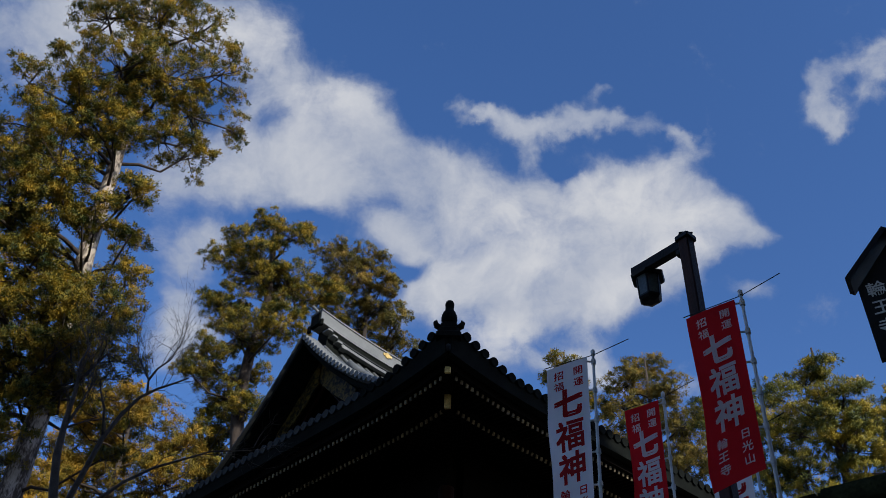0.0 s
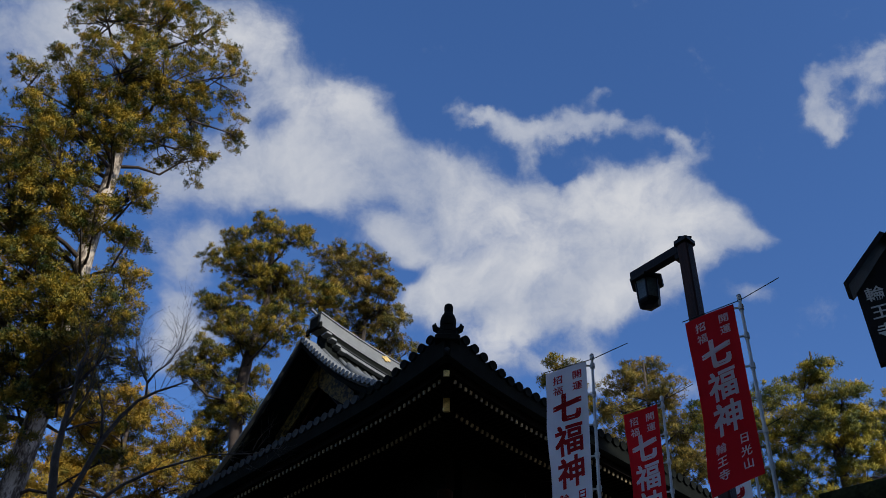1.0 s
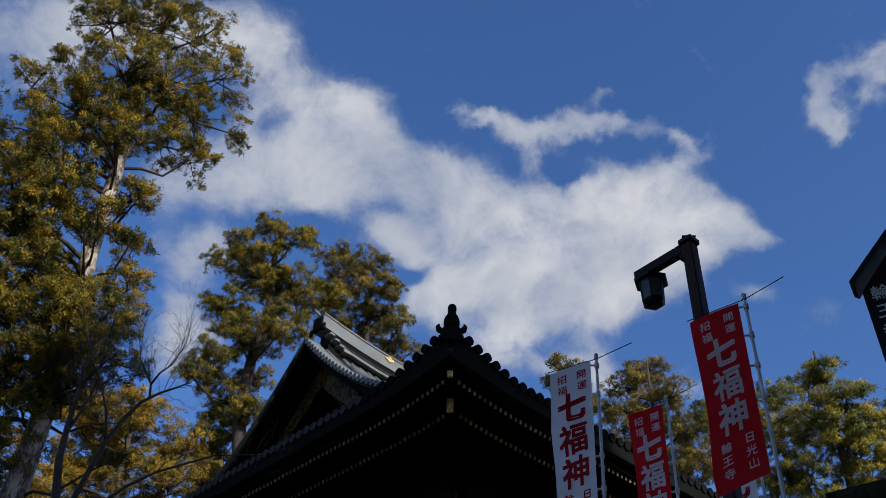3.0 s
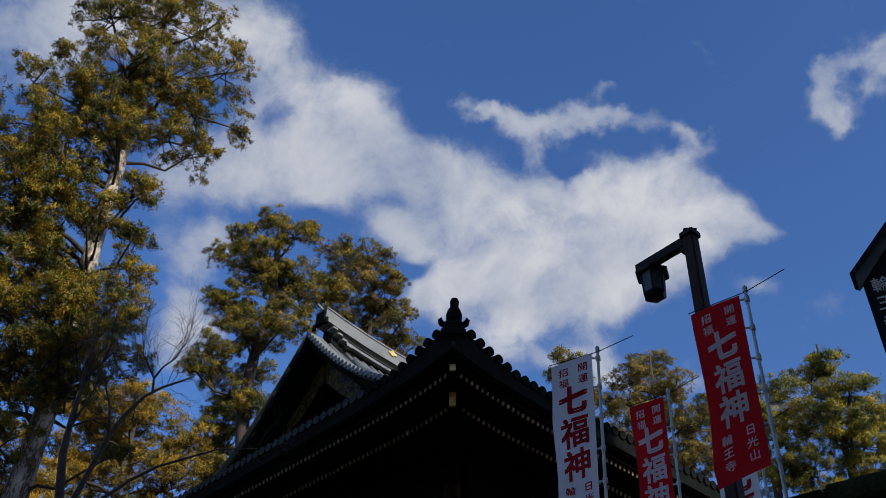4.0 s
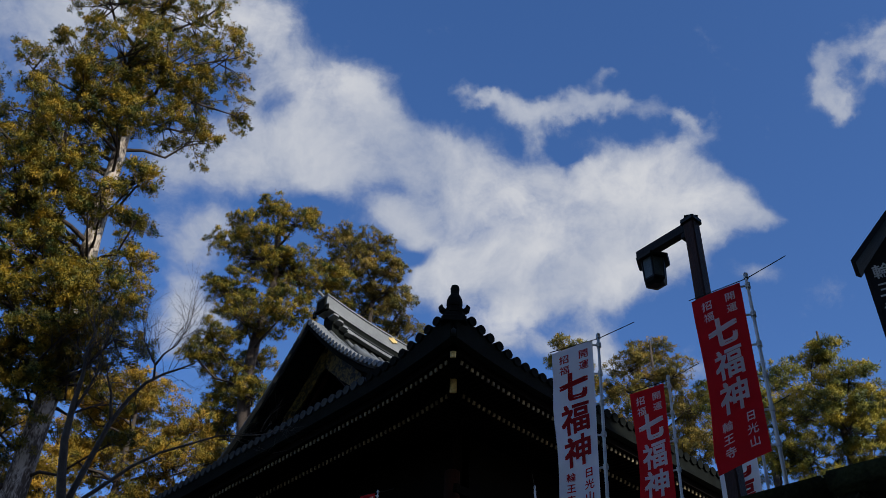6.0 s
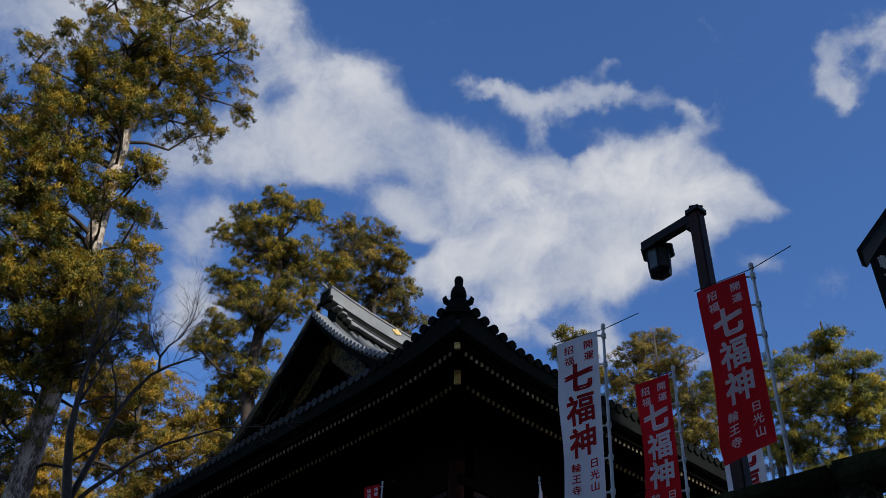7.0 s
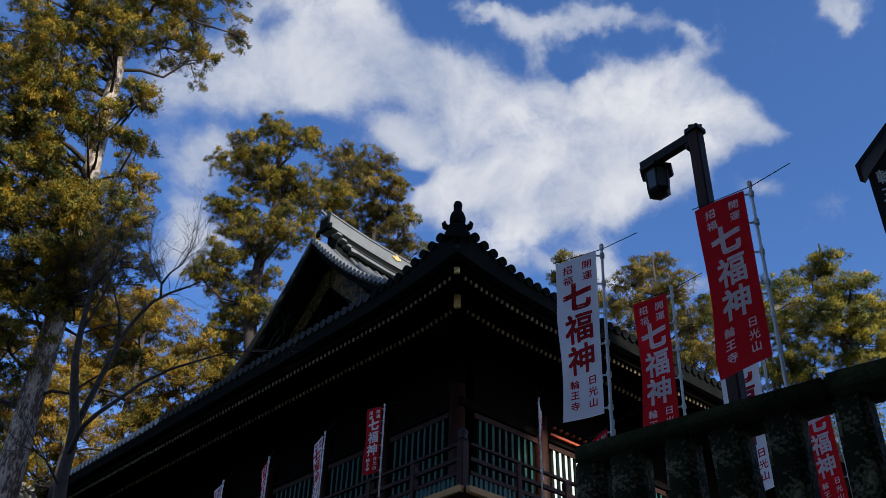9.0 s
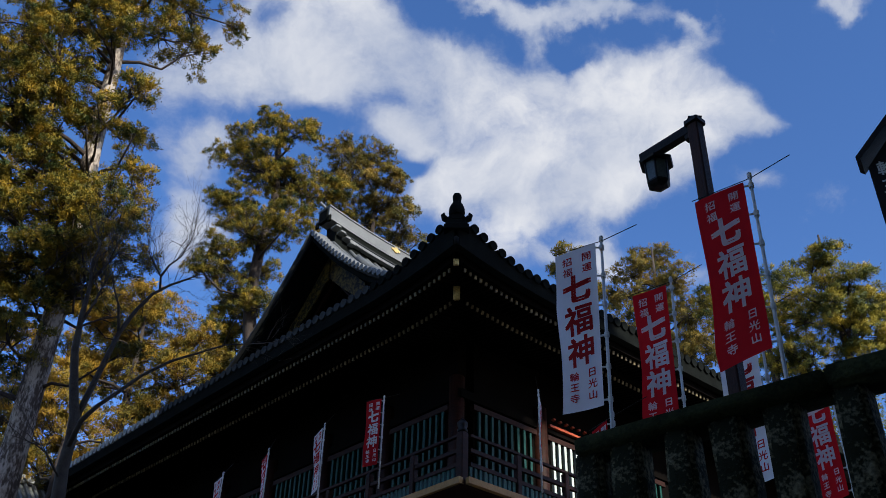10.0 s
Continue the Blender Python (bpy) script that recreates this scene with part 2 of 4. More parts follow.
M_GOLDLIT = material("golden_lit_edge", (0.42, 0.24, 0.07), (0.26, 0.14, 0.04), 4.0, 0.6)
M_SUNLIT_SLAT = material("sunlit_slat", (0.55, 0.66, 0.62), (0.42, 0.52, 0.49), 5.0, 0.6)
M_BLACK = material("black_stained_wood", (0.008, 0.006, 0.005), (0.004, 0.003, 0.003), 3.0, 0.6, bump=0.3, stretch=(4, 4, 0.6), spec=0.2)
M_POST = material("brown_stained_post", (0.050, 0.017, 0.010), (0.014, 0.006, 0.004), 4.0, 0.6, bump=0.4, stretch=(4, 4, 0.5), spec=0.2)
M_IRON = material("black_iron", (0.008, 0.008, 0.009), (0.005, 0.005, 0.005), 6.0, 0.5, spec=0.25)
M_GLASSPANE = material("frosted_lantern_glass", (0.16, 0.19, 0.19), (0.08, 0.10, 0.10), 5.0, 0.25, through_light=0.35)
M_CLOTHR = material("red_banner_cloth", (0.62, 0.010, 0.018), (0.52, 0.007, 0.013), 6.0, 0.85, bump=0.12, fine=150, through_light=0.6)
M_CLOTHW = material("white_banner_cloth", (0.90, 0.90, 0.94), (0.82, 0.82, 0.88), 6.0, 0.85, bump=0.12, fine=150, through_light=0.6)
M_INKW = material("white_print", (0.88, 0.88, 0.90), (0.80, 0.80, 0.84), 20.0, 0.8, through_light=0.45)
M_INKR = material("red_print", (0.58, 0.010, 0.014), (0.48, 0.008, 0.012), 20.0, 0.8, through_light=0.4)
M_POLE = material("white_enamelled_pole", (0.62, 0.63, 0.62), (0.45, 0.46, 0.46), 8.0, 0.4)
M_LETTER = material("pale_sign_paint", (0.62, 0.62, 0.58), (0.45, 0.45, 0.42), 12.0, 0.7)
M_BARK = material("pale_mottled_bark", (0.42, 0.37, 0.31), (0.075, 0.058, 0.046), 1.8, 0.95, bump=0.9, fine=11, spread=(0.44, 0.56), stretch=(1.6, 1.6, 0.55))
M_BARKD = material("dark_bark", (0.060, 0.045, 0.036), (0.022, 0.017, 0.014), 2.5, 0.95, bump=0.8, stretch=(2, 2, 0.4))
M_TWIG = material("grey_bare_bark", (0.075, 0.062, 0.050), (0.028, 0.023, 0.019), 5.0, 0.9, bump=0.5)
M_LEAF = leaf_material("cedar_foliage", (0.345, 0.222, 0.020), (0.172, 0.142, 0.017), (0.036, 0.055, 0.013), 1.2)
M_LEAFM = leaf_material("cypress_foliage", (0.330, 0.220, 0.020), (0.175, 0.145, 0.017), (0.040, 0.058, 0.015), 1.0)
M_RUSTLEAF = leaf_material("browned_cedar_foliage", (0.290, 0.200, 0.040), (0.175, 0.138, 0.028), (0.085, 0.085, 0.022), 0.7)
M_GOLDLEAF = leaf_material("golden_brown_foliage", (0.400, 0.240, 0.028), (0.250, 0.178, 0.024), (0.105, 0.102, 0.020), 0.7)
M_FARLEAF = leaf_material("far_cedar_foliage", (0.390, 0.295, 0.036), (0.195, 0.185, 0.028), (0.055, 0.075, 0.022), 0.6)


# ---- mesh tools ----
class Shape:
    """Collects vertices and faces of one mesh."""

    def __init__(self):
        self.v, self.f = [], []

    def add(self, verts, faces):
        k = len(self.v)
        self.v += [tuple(p) for p in verts]
        self.f += [tuple(i + k for i in q) for q in faces]
        return self

    def box(self, c, size, m=None, bevel=0.0):
        x, y, z = (s / 2 for s in size)
        if bevel:
            e = min(bevel, x * 0.9, y * 0.9)
            ring = [(-x + e, -y), (x - e, -y), (x, -y + e), (x, y - e), (x - e, y), (-x + e, y), (-x, y - e), (-x, -y + e)]
            pts = [(a, b, -z) for a, b in ring] + [(a, b, z - e) for a, b in ring] + [(a * (1 - e / x), b * (1 - e / y), z) for a, b in ring]
            faces = [tuple(range(7, -1, -1)), tuple(range(16, 24))]
            for r in (0, 8):
                faces += [(r + i, r + (i + 1) % 8, r + 8 + (i + 1) % 8, r + 8 + i) for i in range(8)]
        else:
            pts = [(i, j, k) for k in (-z, z) for i, j in ((-x, -y), (x, -y), (x, y), (-x, y))]
            faces = [(3, 2, 1, 0), (4, 5, 6, 7), (0, 1, 5, 4), (1, 2, 6, 5), (2, 3, 7, 6), (3, 0, 4, 7)]
        t = Matrix.Translation(c) @ (m or Matrix())
        return self.add([t @ Vector(p) for p in pts], faces)

    def tube(self, path, radii, sides=8, cap=True):
        path = [Vector(p) for p in path]
        n = len(path)
        if isinstance(radii, (int, float)):
            radii = [radii] * n
        verts = []
        side = None
        for i, p in enumerate(path):
            t = (path[min(i + 1, n - 1)] - path[max(i - 1, 0)]).normalized()
            if side is None:
                side = t.cross(Vector((0.31, 0.2, 0.93)) if abs(t.z) < 0.9 else Vector((1, 0.1, 0))).normalized()
            side = (side - t * side.dot(t)).normalized()
            up = t.cross(side)
            for k in range(sides):
                a = 2 * math.pi * k / sides
                verts.append(p + (side * math.cos(a) + up * math.sin(a)) * radii[i])
        faces = [(i * sides + k, i * sides + (k + 1) % sides, (i + 1) * sides + (k + 1) % sides, (i + 1) * sides + k) for i in range(n - 1) for k in range(sides)]
        if cap:
            faces += [tuple(range(sides - 1, -1, -1)), tuple(range((n - 1) * sides, n * sides))]
        return self.add(verts, faces)

    def lathe(self, profile, c=(0, 0, 0), sides=12):
        """profile: (radius, height) from the bottom up."""
        n = len(profile)
        verts = [(c[0] + r * math.cos(2 * math.pi * k / sides), c[1] + r * math.sin(2 * math.pi * k / sides), c[2] + h) for r, h in profile for k in range(sides)]
        faces = [(i * sides + k, i * sides + (k + 1) % sides, (i + 1) * sides + (k + 1) % sides, (i + 1) * sides + k) for i in range(n - 1) for k in range(sides)]
        return self.add(verts, faces + [tuple(range(sides - 1, -1, -1)), tuple(range((n - 1) * sides, n * sides))])

    def grid(self, fn, nu, nv, thick=0.0):
        """A sheet fn(s, t), s and t from 0 to 1; thick gives it a back, offset downwards along z."""
        pts = [Vector(fn(i / nu, j / nv)) for j in range(nv + 1) for i in range(nu + 1)]
        w = nu + 1
        faces = [(j * w + i, j * w + i + 1, (j + 1) * w + i + 1, (j + 1) * w + i) for j in range(nv) for i in range(nu)]
        if thick:
            k = len(pts)
            pts += [p - Vector((0, 0, thick)) for p in pts]
            faces += [tuple(x + k for x in reversed(q)) for q in faces]
            edge = [i for i in range(w)] + [j * w + nu for j in range(1, nv + 1)] + [nv * w + i for i in range(nu - 1, -1, -1)] + [j * w for j in range(nv - 1, 0, -1)]
            faces += [(b, a, a + k, b + k) for a, b in zip(edge, edge[1:] + edge[:1])]
        return self.add(pts, faces)

    def mesh(self, name, mat, soft=False):
        me = bpy.data.meshes.new(name)
        me.from_pydata(self.v, [], self.f)
        me.materials.append(mat)
        if soft:
            me.polygons.foreach_set("use_smooth", [True] * len(me.polygons))
        me.update()
        return me


def part(name, shape, mat, parent=None, label="", soft=False, m=None):
    """One mesh object, under its thing or part."""
    ob = new(name, shape if isinstance(shape, bpy.types.Mesh) else shape.mesh(name, mat, soft))
    if parent is not None:
        ob.parent = parent
    if m is not None:
        ob.matrix_basis = m
    return tagged(ob, label)


def thing(name, label, category, m=None, group="", kind=""):
    ob = new(name)
    ob.empty_display_size = 0.2
    if m is not None:
        ob.matrix_basis = m
    return tagged(ob, label, category, group, kind)


def solid(name, shape, mat, label, category, group="", kind="", soft=False, m=None):
    return tagged(part(name, shape, mat, None, label, soft, m), label, category, group, kind)


_flat_text = {}


def text_mesh(body, size, fat):
    key = (body, size, fat)
    if key not in _flat_text:
        cu = bpy.data.curves.new("writing", "FONT")
        cu.body, cu.size, cu.offset, cu.align_x, cu.align_y = body, size, fat, "CENTER", "CENTER"
        cu.resolution_u = 3
        ob = bpy.data.objects.new("writing", cu)
        scene.collection.objects.link(ob)
        bpy.context.view_layer.update()
        me = bpy.data.meshes.new_from_object(ob.evaluated_get(bpy.context.evaluated_depsgraph_get()))
        bm = bmesh.new()
        bm.from_mesh(me)
        bmesh.ops.triangulate(bm, faces=bm.faces[:])
        for _ in range(3):
            long_edges = [e for e in bm.edges if e.calc_length() > size * 0.22]
            if long_edges:
                bmesh.ops.subdivide_edges(bm, edges=long_edges, cuts=1)
                bmesh.ops.triangulate(bm, faces=[f for f in bm.faces if len(f.verts) > 3])
        bm.verts.index_update()
        data = ([tuple(v.co) for v in bm.verts], [tuple(v.index for v in f.verts) for f in bm.faces])
        bm.free()
        bpy.data.objects.remove(ob)
        bpy.data.curves.remove(cu)
        bpy.data.meshes.remove(me)
        # centre the ink on the origin
        xs, ys = [p[0] for p in data[0]], [p[1] for p in data[0]]
        cx, cy = (min(xs) + max(xs)) / 2, (min(ys) + max(ys)) / 2
        _flat_text[key] = ([(x - cx, y - cy) for x, y, _ in data[0]], data[1])
    return _flat_text[key]


# ---- ground and terrace ----
EYE_Z = 1.6
TERRACE = 3.5
FENCE_A = Vector((1.13, 6.83, 0))            # the free end of the stone fence
FENCE_DIR = Vector((0.786, -0.618, 0))
FENCE_BACK = Vector((0.618, 0.786, 0))
FENCE_TOP = 4.59

tagged(part("ground", Shape().grid(lambda s, t: ((s - 0.5) * 3000, (t - 0.5) * 3000, 0), 12, 12), M_GROUND), "gravelly brown earth of the lower path", "ground", kind="structure")


def terrace():
    a, b = FENCE_A - FENCE_DIR * 60, FENCE_A + FENCE_DIR * 45
    c, d = b + FENCE_BACK * 110, a + FENCE_BACK * 110
    s = Shape()
    lo, hi = -0.2, TERRACE
    s.add([(*p.xy, z) for z in (lo, hi) for p in (a, b, c, d)], [(3, 2, 1, 0), (4, 5, 6, 7), (0, 1, 5, 4), (1, 2, 6, 5), (2, 3, 7, 6), (3, 0, 4, 7)])
    return s


tagged(part("terrace_ground", terrace(), M_GROUND), "raised earth terrace behind the stone fence", "ground", kind="structure")

# ---- the temple hall ----
HALL = Matrix.Translation((0.18, 17.5, 0)) @ pose(0, 0, 0, 0, 0, 43)   # x along the entrance side, y along the gable side
HW, HL = 25.5, 34.0            # eaves: gable side, long side
EAVE = 13.95                   # top of the eave away from the corner
RIDGE_X = 5.80                 # gable end
RIDGE_Y = HW / 2
hall = thing("temple_hall", "large dark lacquered temple hall with sweeping copper-tiled roof", "temple", HALL)


def lift(s):
    """The upward sweep of the eave, s metres from the corner."""
    k = max(0.0, 1 - s / 3.5)
    return 0.30 * k * k


def rise(x):
    """The slope's height x metres in from the eave: shallow, then steeper and steeper to the ridge."""
    if x > 7.25:
        d = RIDGE_Y - x
        return 9.30 - 1.2 * d + 0.0625 * d * d
    if x > 4.0:
        k = (x - 4.0) / 3.25
        return 2.07 + 3.25 * 0.63 * (k ** 3 - 2 * k * k + k) + 2.52 * (3 * k * k - 2 * k ** 3) + 3.25 * 0.51 * (k ** 3 - k * k)
    return 0.405 * x + 0.0283 * x * x


def roof_z(x, s):
    return EAVE + rise(x) + lift(s) * max(0.0, 1 - x / 5.0)


def roof_surfaces():
    long_side = Shape().grid(lambda s, t: (lambda x: (max(x, 0) if t * RIDGE_Y < RIDGE_X else max(x, 0), t * RIDGE_Y, roof_z(t * RIDGE_Y, max(x - t * RIDGE_Y, 0))))(
        min(t * RIDGE_Y, RIDGE_X - 1.45) + s * (HL - min(t * RIDGE_Y, RIDGE_X - 1.45))), 30, 16, 0.18)
    far_side = Shape().grid(lambda s, t: (lambda x: (x, HW - t * RIDGE_Y, roof_z(t * RIDGE_Y, max(x - t * RIDGE_Y, 0))))(
        min(t * RIDGE_Y, RIDGE_X - 1.45) + s * (HL - min(t * RIDGE_Y, RIDGE_X - 1.45))), 30, 16, 0.18)
    end = RIDGE_X + 0.8
    skirt = Shape().grid(lambda s, t: (t * end, t * end + s * (HW - 2 * t * end), roof_z(t * end, min(s, 1 - s) * (HW - 2 * t * end))), 40, 8, 0.18)
    return long_side, far_side, skirt


roof_long, roof_far, roof_skirt = roof_surfaces()
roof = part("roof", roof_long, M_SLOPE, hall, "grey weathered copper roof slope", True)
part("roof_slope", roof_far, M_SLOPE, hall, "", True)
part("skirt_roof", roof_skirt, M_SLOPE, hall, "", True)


SKEW = (Matrix(), pose(0, 0, 0, 0, 0, -2.7))      # the long side stands a little more than square to the gable side


def eave_point(side, s, inset=0.0, drop=0.0):
    """A point of the eave line, s metres from the corner: side 0 the gable side, 1 the long side."""
    z = EAVE + lift(s) - drop
    return Vector((inset, s, z)) if side == 0 else SKEW[1] @ Vector((s, inset, z))


# eave boards, rafters with gilt caps, purlins
for side, length in ((0, HW), (1, 26.0)):
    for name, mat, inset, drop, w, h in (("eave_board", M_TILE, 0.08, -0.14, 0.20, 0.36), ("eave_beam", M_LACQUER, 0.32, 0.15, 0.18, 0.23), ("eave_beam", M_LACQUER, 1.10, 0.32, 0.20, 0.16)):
        s = Shape()
        n = 40
        at = [inset + (length - inset) * (i / n) ** 2 for i in range(n + 1)]
        sweep = 0.38 if name == "eave_board" else 0.0
        pts = [eave_point(side, q, inset, drop - sweep * max(0.0, 1 - q / 2.0)) for q in at]
        o = Vector((1, 0, 0)) if side == 0 else Vector((0, 1, 0))
        deep = [Vector((0, 0, h + sweep * max(0.0, 1 - q / 2.0))) for q in at]
        ring = [[p - o * w / 2, p + o * w / 2, p + o * w / 2 - g, p - o * w / 2 - g] for p, g in zip(pts, deep)]
        s.add([q for r in ring for q in r], [(4 * i + k, 4 * i + (k + 1) % 4, 4 * i + 4 + (k + 1) % 4, 4 * i + 4 + k) for i in range(n) for k in range(4)] + [(0, 1, 2, 3), (4 * n + 3, 4 * n + 2, 4 * n + 1, 4 * n)])
        part(name, s, mat, hall)
    # soffit boarding, the eave's shade included in its black
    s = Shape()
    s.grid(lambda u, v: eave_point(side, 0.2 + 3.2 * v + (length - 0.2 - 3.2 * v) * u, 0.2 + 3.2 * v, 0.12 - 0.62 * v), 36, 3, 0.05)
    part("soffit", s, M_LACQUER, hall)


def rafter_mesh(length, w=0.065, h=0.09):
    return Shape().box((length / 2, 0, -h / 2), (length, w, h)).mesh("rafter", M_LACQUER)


cap_mesh = Shape().box((0, 0, -0.045), (0.03, 0.072, 0.098)).mesh("rafter_cap", M_BRASS)
fly_mesh, base_mesh = rafter_mesh(1.35), rafter_mesh(2.6, 0.07, 0.10)
for side, length in ((0, 20.0), (1, 15.0)):
    for me, inset, drop, pitch in ((fly_mesh, 0.36, 0.39, -8), (base_mesh, 1.14, 0.50, -14)):
        s = inset + 0.22
        while s < length:
            p = eave_point(side, s, inset, drop)
            m = Matrix.Translation(p) @ pose(0, 0, 0, 0, pitch, 0 if side == 0 else 87.3)
            r = part("rafter", me, None, hall, m=m)
            part("rafter_cap", cap_mesh, None, r, "gilt cap", m=pose(-0.018, 0, 0))
            s += 0.165

# round tile ends along the eave; their dark-to-pale tones paint the light
end_mesh = Shape().tube([(-0.02, 0, 0), (0.9, 0, 0.38)], 0.095, 8).mesh("eave_tile", M_TILE)
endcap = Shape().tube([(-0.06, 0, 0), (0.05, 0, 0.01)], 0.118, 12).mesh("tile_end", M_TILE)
halflit_cap = Shape().tube([(-0.06, 0, 0), (0.05, 0, 0.01)], 0.118, 12).mesh("tile_end", M_SLOPE)
sunlit_cap = Shape().tube([(-0.06, 0, 0), (0.05, 0, 0.01)], 0.118, 12).mesh("tile_end", M_SUNLIT_TILEEND)
for side, length in ((0, 25.0), (1, 16.0)):
    s = 0.52
    while s < length:
        p = eave_point(side, s, -0.02, -0.20 - 0.38 * max(0.0, 1 - s / 2.0))
        m = Matrix.Translation(p) @ pose(0, 0, 0, 0, 0, 0 if side == 0 else 87.3)
        t = part("eave_tile", end_mesh, None, hall, m=m)
        part("tile_end", sunlit_cap if side == 0 and s > 13.0 else halflit_cap if side == 0 and s > 3.0 else endcap, None, t)
        s += 0.29

# corner: hip rafters with gilt fittings, and the ridge-end ornament
DIAG = pose(0, 0, 0, 0, 0, 45)
s = Shape().box((1.8, 0, 0), (3.6, 0.26, 0.30))
part("hip_rafter", s, M_LACQUER, hall, m=Matrix.Translation((0.30, 0.30, EAVE - 0.12)) @ DIAG @ pose(0, 0, 0, 0, -4, 0))
s = Shape().box((2.0, 0, 0), (4.0, 0.30, 0.36))
part("hip_rafter", s, M_LACQUER, hall, m=Matrix.Translation((1.0, 1.0, EAVE - 0.32)) @ DIAG @ pose(0, 0, 0, 0, -9, 0))
part("hip_cap", Shape().box((0, 0, 0), (0.06, 0.135, 0.17), bevel=0.02), M_GOLD, hall, "worn gilt hip-rafter cap", m=Matrix.Translation((0.26, 0.26, EAVE - 0.18)) @ DIAG)
part("hip_cap", Shape().box((0, 0, 0), (0.06, 0.16, 0.48), bevel=0.03), M_GOLD, hall, "worn gilt hip-rafter cap", m=Matrix.Translation((0.93, 0.93, EAVE - 0.36)) @ DIAG)
orn = Shape()
orn.box((0.40, 0, 0.06), (1.0, 0.66, 0.20), bevel=0.05).box((0.22, 0, 0.24), (0.56, 0.56, 0.20), bevel=0.07).box((0.17, 0, 0.44), (0.42, 0.44, 0.26), bevel=0.10)
orn.lathe([(0.19, 0.50), (0.215, 0.60), (0.21, 0.74), (0.17, 0.86), (0.125, 0.93), (0.112, 1.0), (0.118, 1.10), (0.122, 1.17), (0.10, 1.24), (0.04, 1.27), (0.01, 1.28)], (0.12, 0, 0), 16)
for y in (-0.24, 0.24):
    orn.tube([(0.1, y * 0.9, 0.34), (0.08, y * 1.35, 0.40), (0.08, y * 1.50, 0.50), (0.1, y * 1.38, 0.60)], [0.09, 0.09, 0.065, 0.02], 8)
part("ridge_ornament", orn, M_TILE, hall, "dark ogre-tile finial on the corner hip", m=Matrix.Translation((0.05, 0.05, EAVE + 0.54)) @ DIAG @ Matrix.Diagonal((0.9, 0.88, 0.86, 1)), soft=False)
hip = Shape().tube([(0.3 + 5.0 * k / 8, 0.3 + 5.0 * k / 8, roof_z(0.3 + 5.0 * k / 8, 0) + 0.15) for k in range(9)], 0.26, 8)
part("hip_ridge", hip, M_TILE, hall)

# gable end
def verge(y):
    """Roof height along the gable, y metres from the ridge."""
    return EAVE + rise(max(RIDGE_Y - abs(y), 0.0))


GX = RIDGE_X
n = 24
ys = [-8.6 + 17.2 * i / n for i in range(n + 1)]
s = Shape()
wall_pts = [(GX + 0.95, RIDGE_Y + y, verge(y) - 0.35) for y in ys]
low = [(GX + 0.95, RIDGE_Y + y, EAVE + 1.2) for y in ys]
s.add(wall_pts + low, [(i, i + 1, n + 2 + i, n + 1 + i) for i in range(n)])
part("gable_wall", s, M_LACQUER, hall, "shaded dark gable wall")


def verge_board(x, drop, h, w, mat, name, label="", lo=0.0):
    s = Shape()
    ring = []
    for y in ys:
        if abs(y) < lo:
            continue
        z = verge(y) - drop
        ring.append([(x, RIDGE_Y + y, z), (x + w, RIDGE_Y + y, z), (x + w, RIDGE_Y + y, z - h), (x, RIDGE_Y + y, z - h)])
    k = len(ring)
    s.add([p for r in ring for p in r], [(4 * i + j, 4 * i + (j + 1) % 4, 4 * i + 4 + (j + 1) % 4, 4 * i + 4 + j) for i in range(k - 1) for j in range(4)] + [(3, 2, 1, 0), (4 * k - 4, 4 * k - 3, 4 * k - 2, 4 * k - 1)])
    return part(name, s, mat, hall, label)


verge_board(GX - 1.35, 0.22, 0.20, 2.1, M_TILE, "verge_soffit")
verge_board(GX - 0.30, 0.42, 1.15, 0.16, M_LACQUER, "bargeboard", "dark curved bargeboard")
verge_board(GX - 0.10, 1.40, 0.30, 0.12, M_RED, "bargeboard")
# gilt lattice along the bargeboards under the peak, with round bosses
for sgn in (-1, 1):
    sh = Shape()
    ring = []
    for k in range(9):
        q = 0.03 + 2.3 * k / 8
        z = verge(q) - 0.55
        h = 1.15 - 0.45 * k / 8
        ring += [(GX - 0.375, RIDGE_Y + sgn * q, z), (GX - 0.315, RIDGE_Y + sgn * q, z), (GX - 0.315, RIDGE_Y + sgn * q, z - h), (GX - 0.375, RIDGE_Y + sgn * q, z - h)]
    sh.add(ring, [(4 * i + j, 4 * i + (j + 1) % 4, 4 * i + 4 + (j + 1) % 4, 4 * i + 4 + j) for i in range(8) for j in range(4)] + [(3, 2, 1, 0), (32, 33, 34, 35)])
    part("gilt_panel", sh, M_CARVED, hall, "tarnished gilt lattice on the bargeboard")
    part("boss", Shape().tube([(0, 0, 0), (0.08, 0, 0)], 0.16, 12), M_CARVED, hall, "tarnished round boss", m=Matrix.Translation((GX - 0.40, RIDGE_Y + sgn * 2.3, verge(2.3) - 0.95)))
# verge tiles: round rows down the slope, with pale ends turned to the gable
row = Shape()
verge_end = Shape().tube([(-0.06, 0, 0), (0.55, 0, 0.02)], 0.115, 10).mesh("verge_tile", M_COPPER)
k = 0
arc = 0.0
y = 0.35
while y < 8.0:
    for sgn in (-1, 1):
        z = verge(y) + 0.03
        part("verge_tile", verge_end, None, hall, m=Matrix.Translation((GX - (1.50 if sgn < 0 else 1.34), RIDGE_Y + sgn * y, z)))
    y += 0.30 / math.hypot(1, (verge(y) - verge(y + 0.01)) / 0.01)
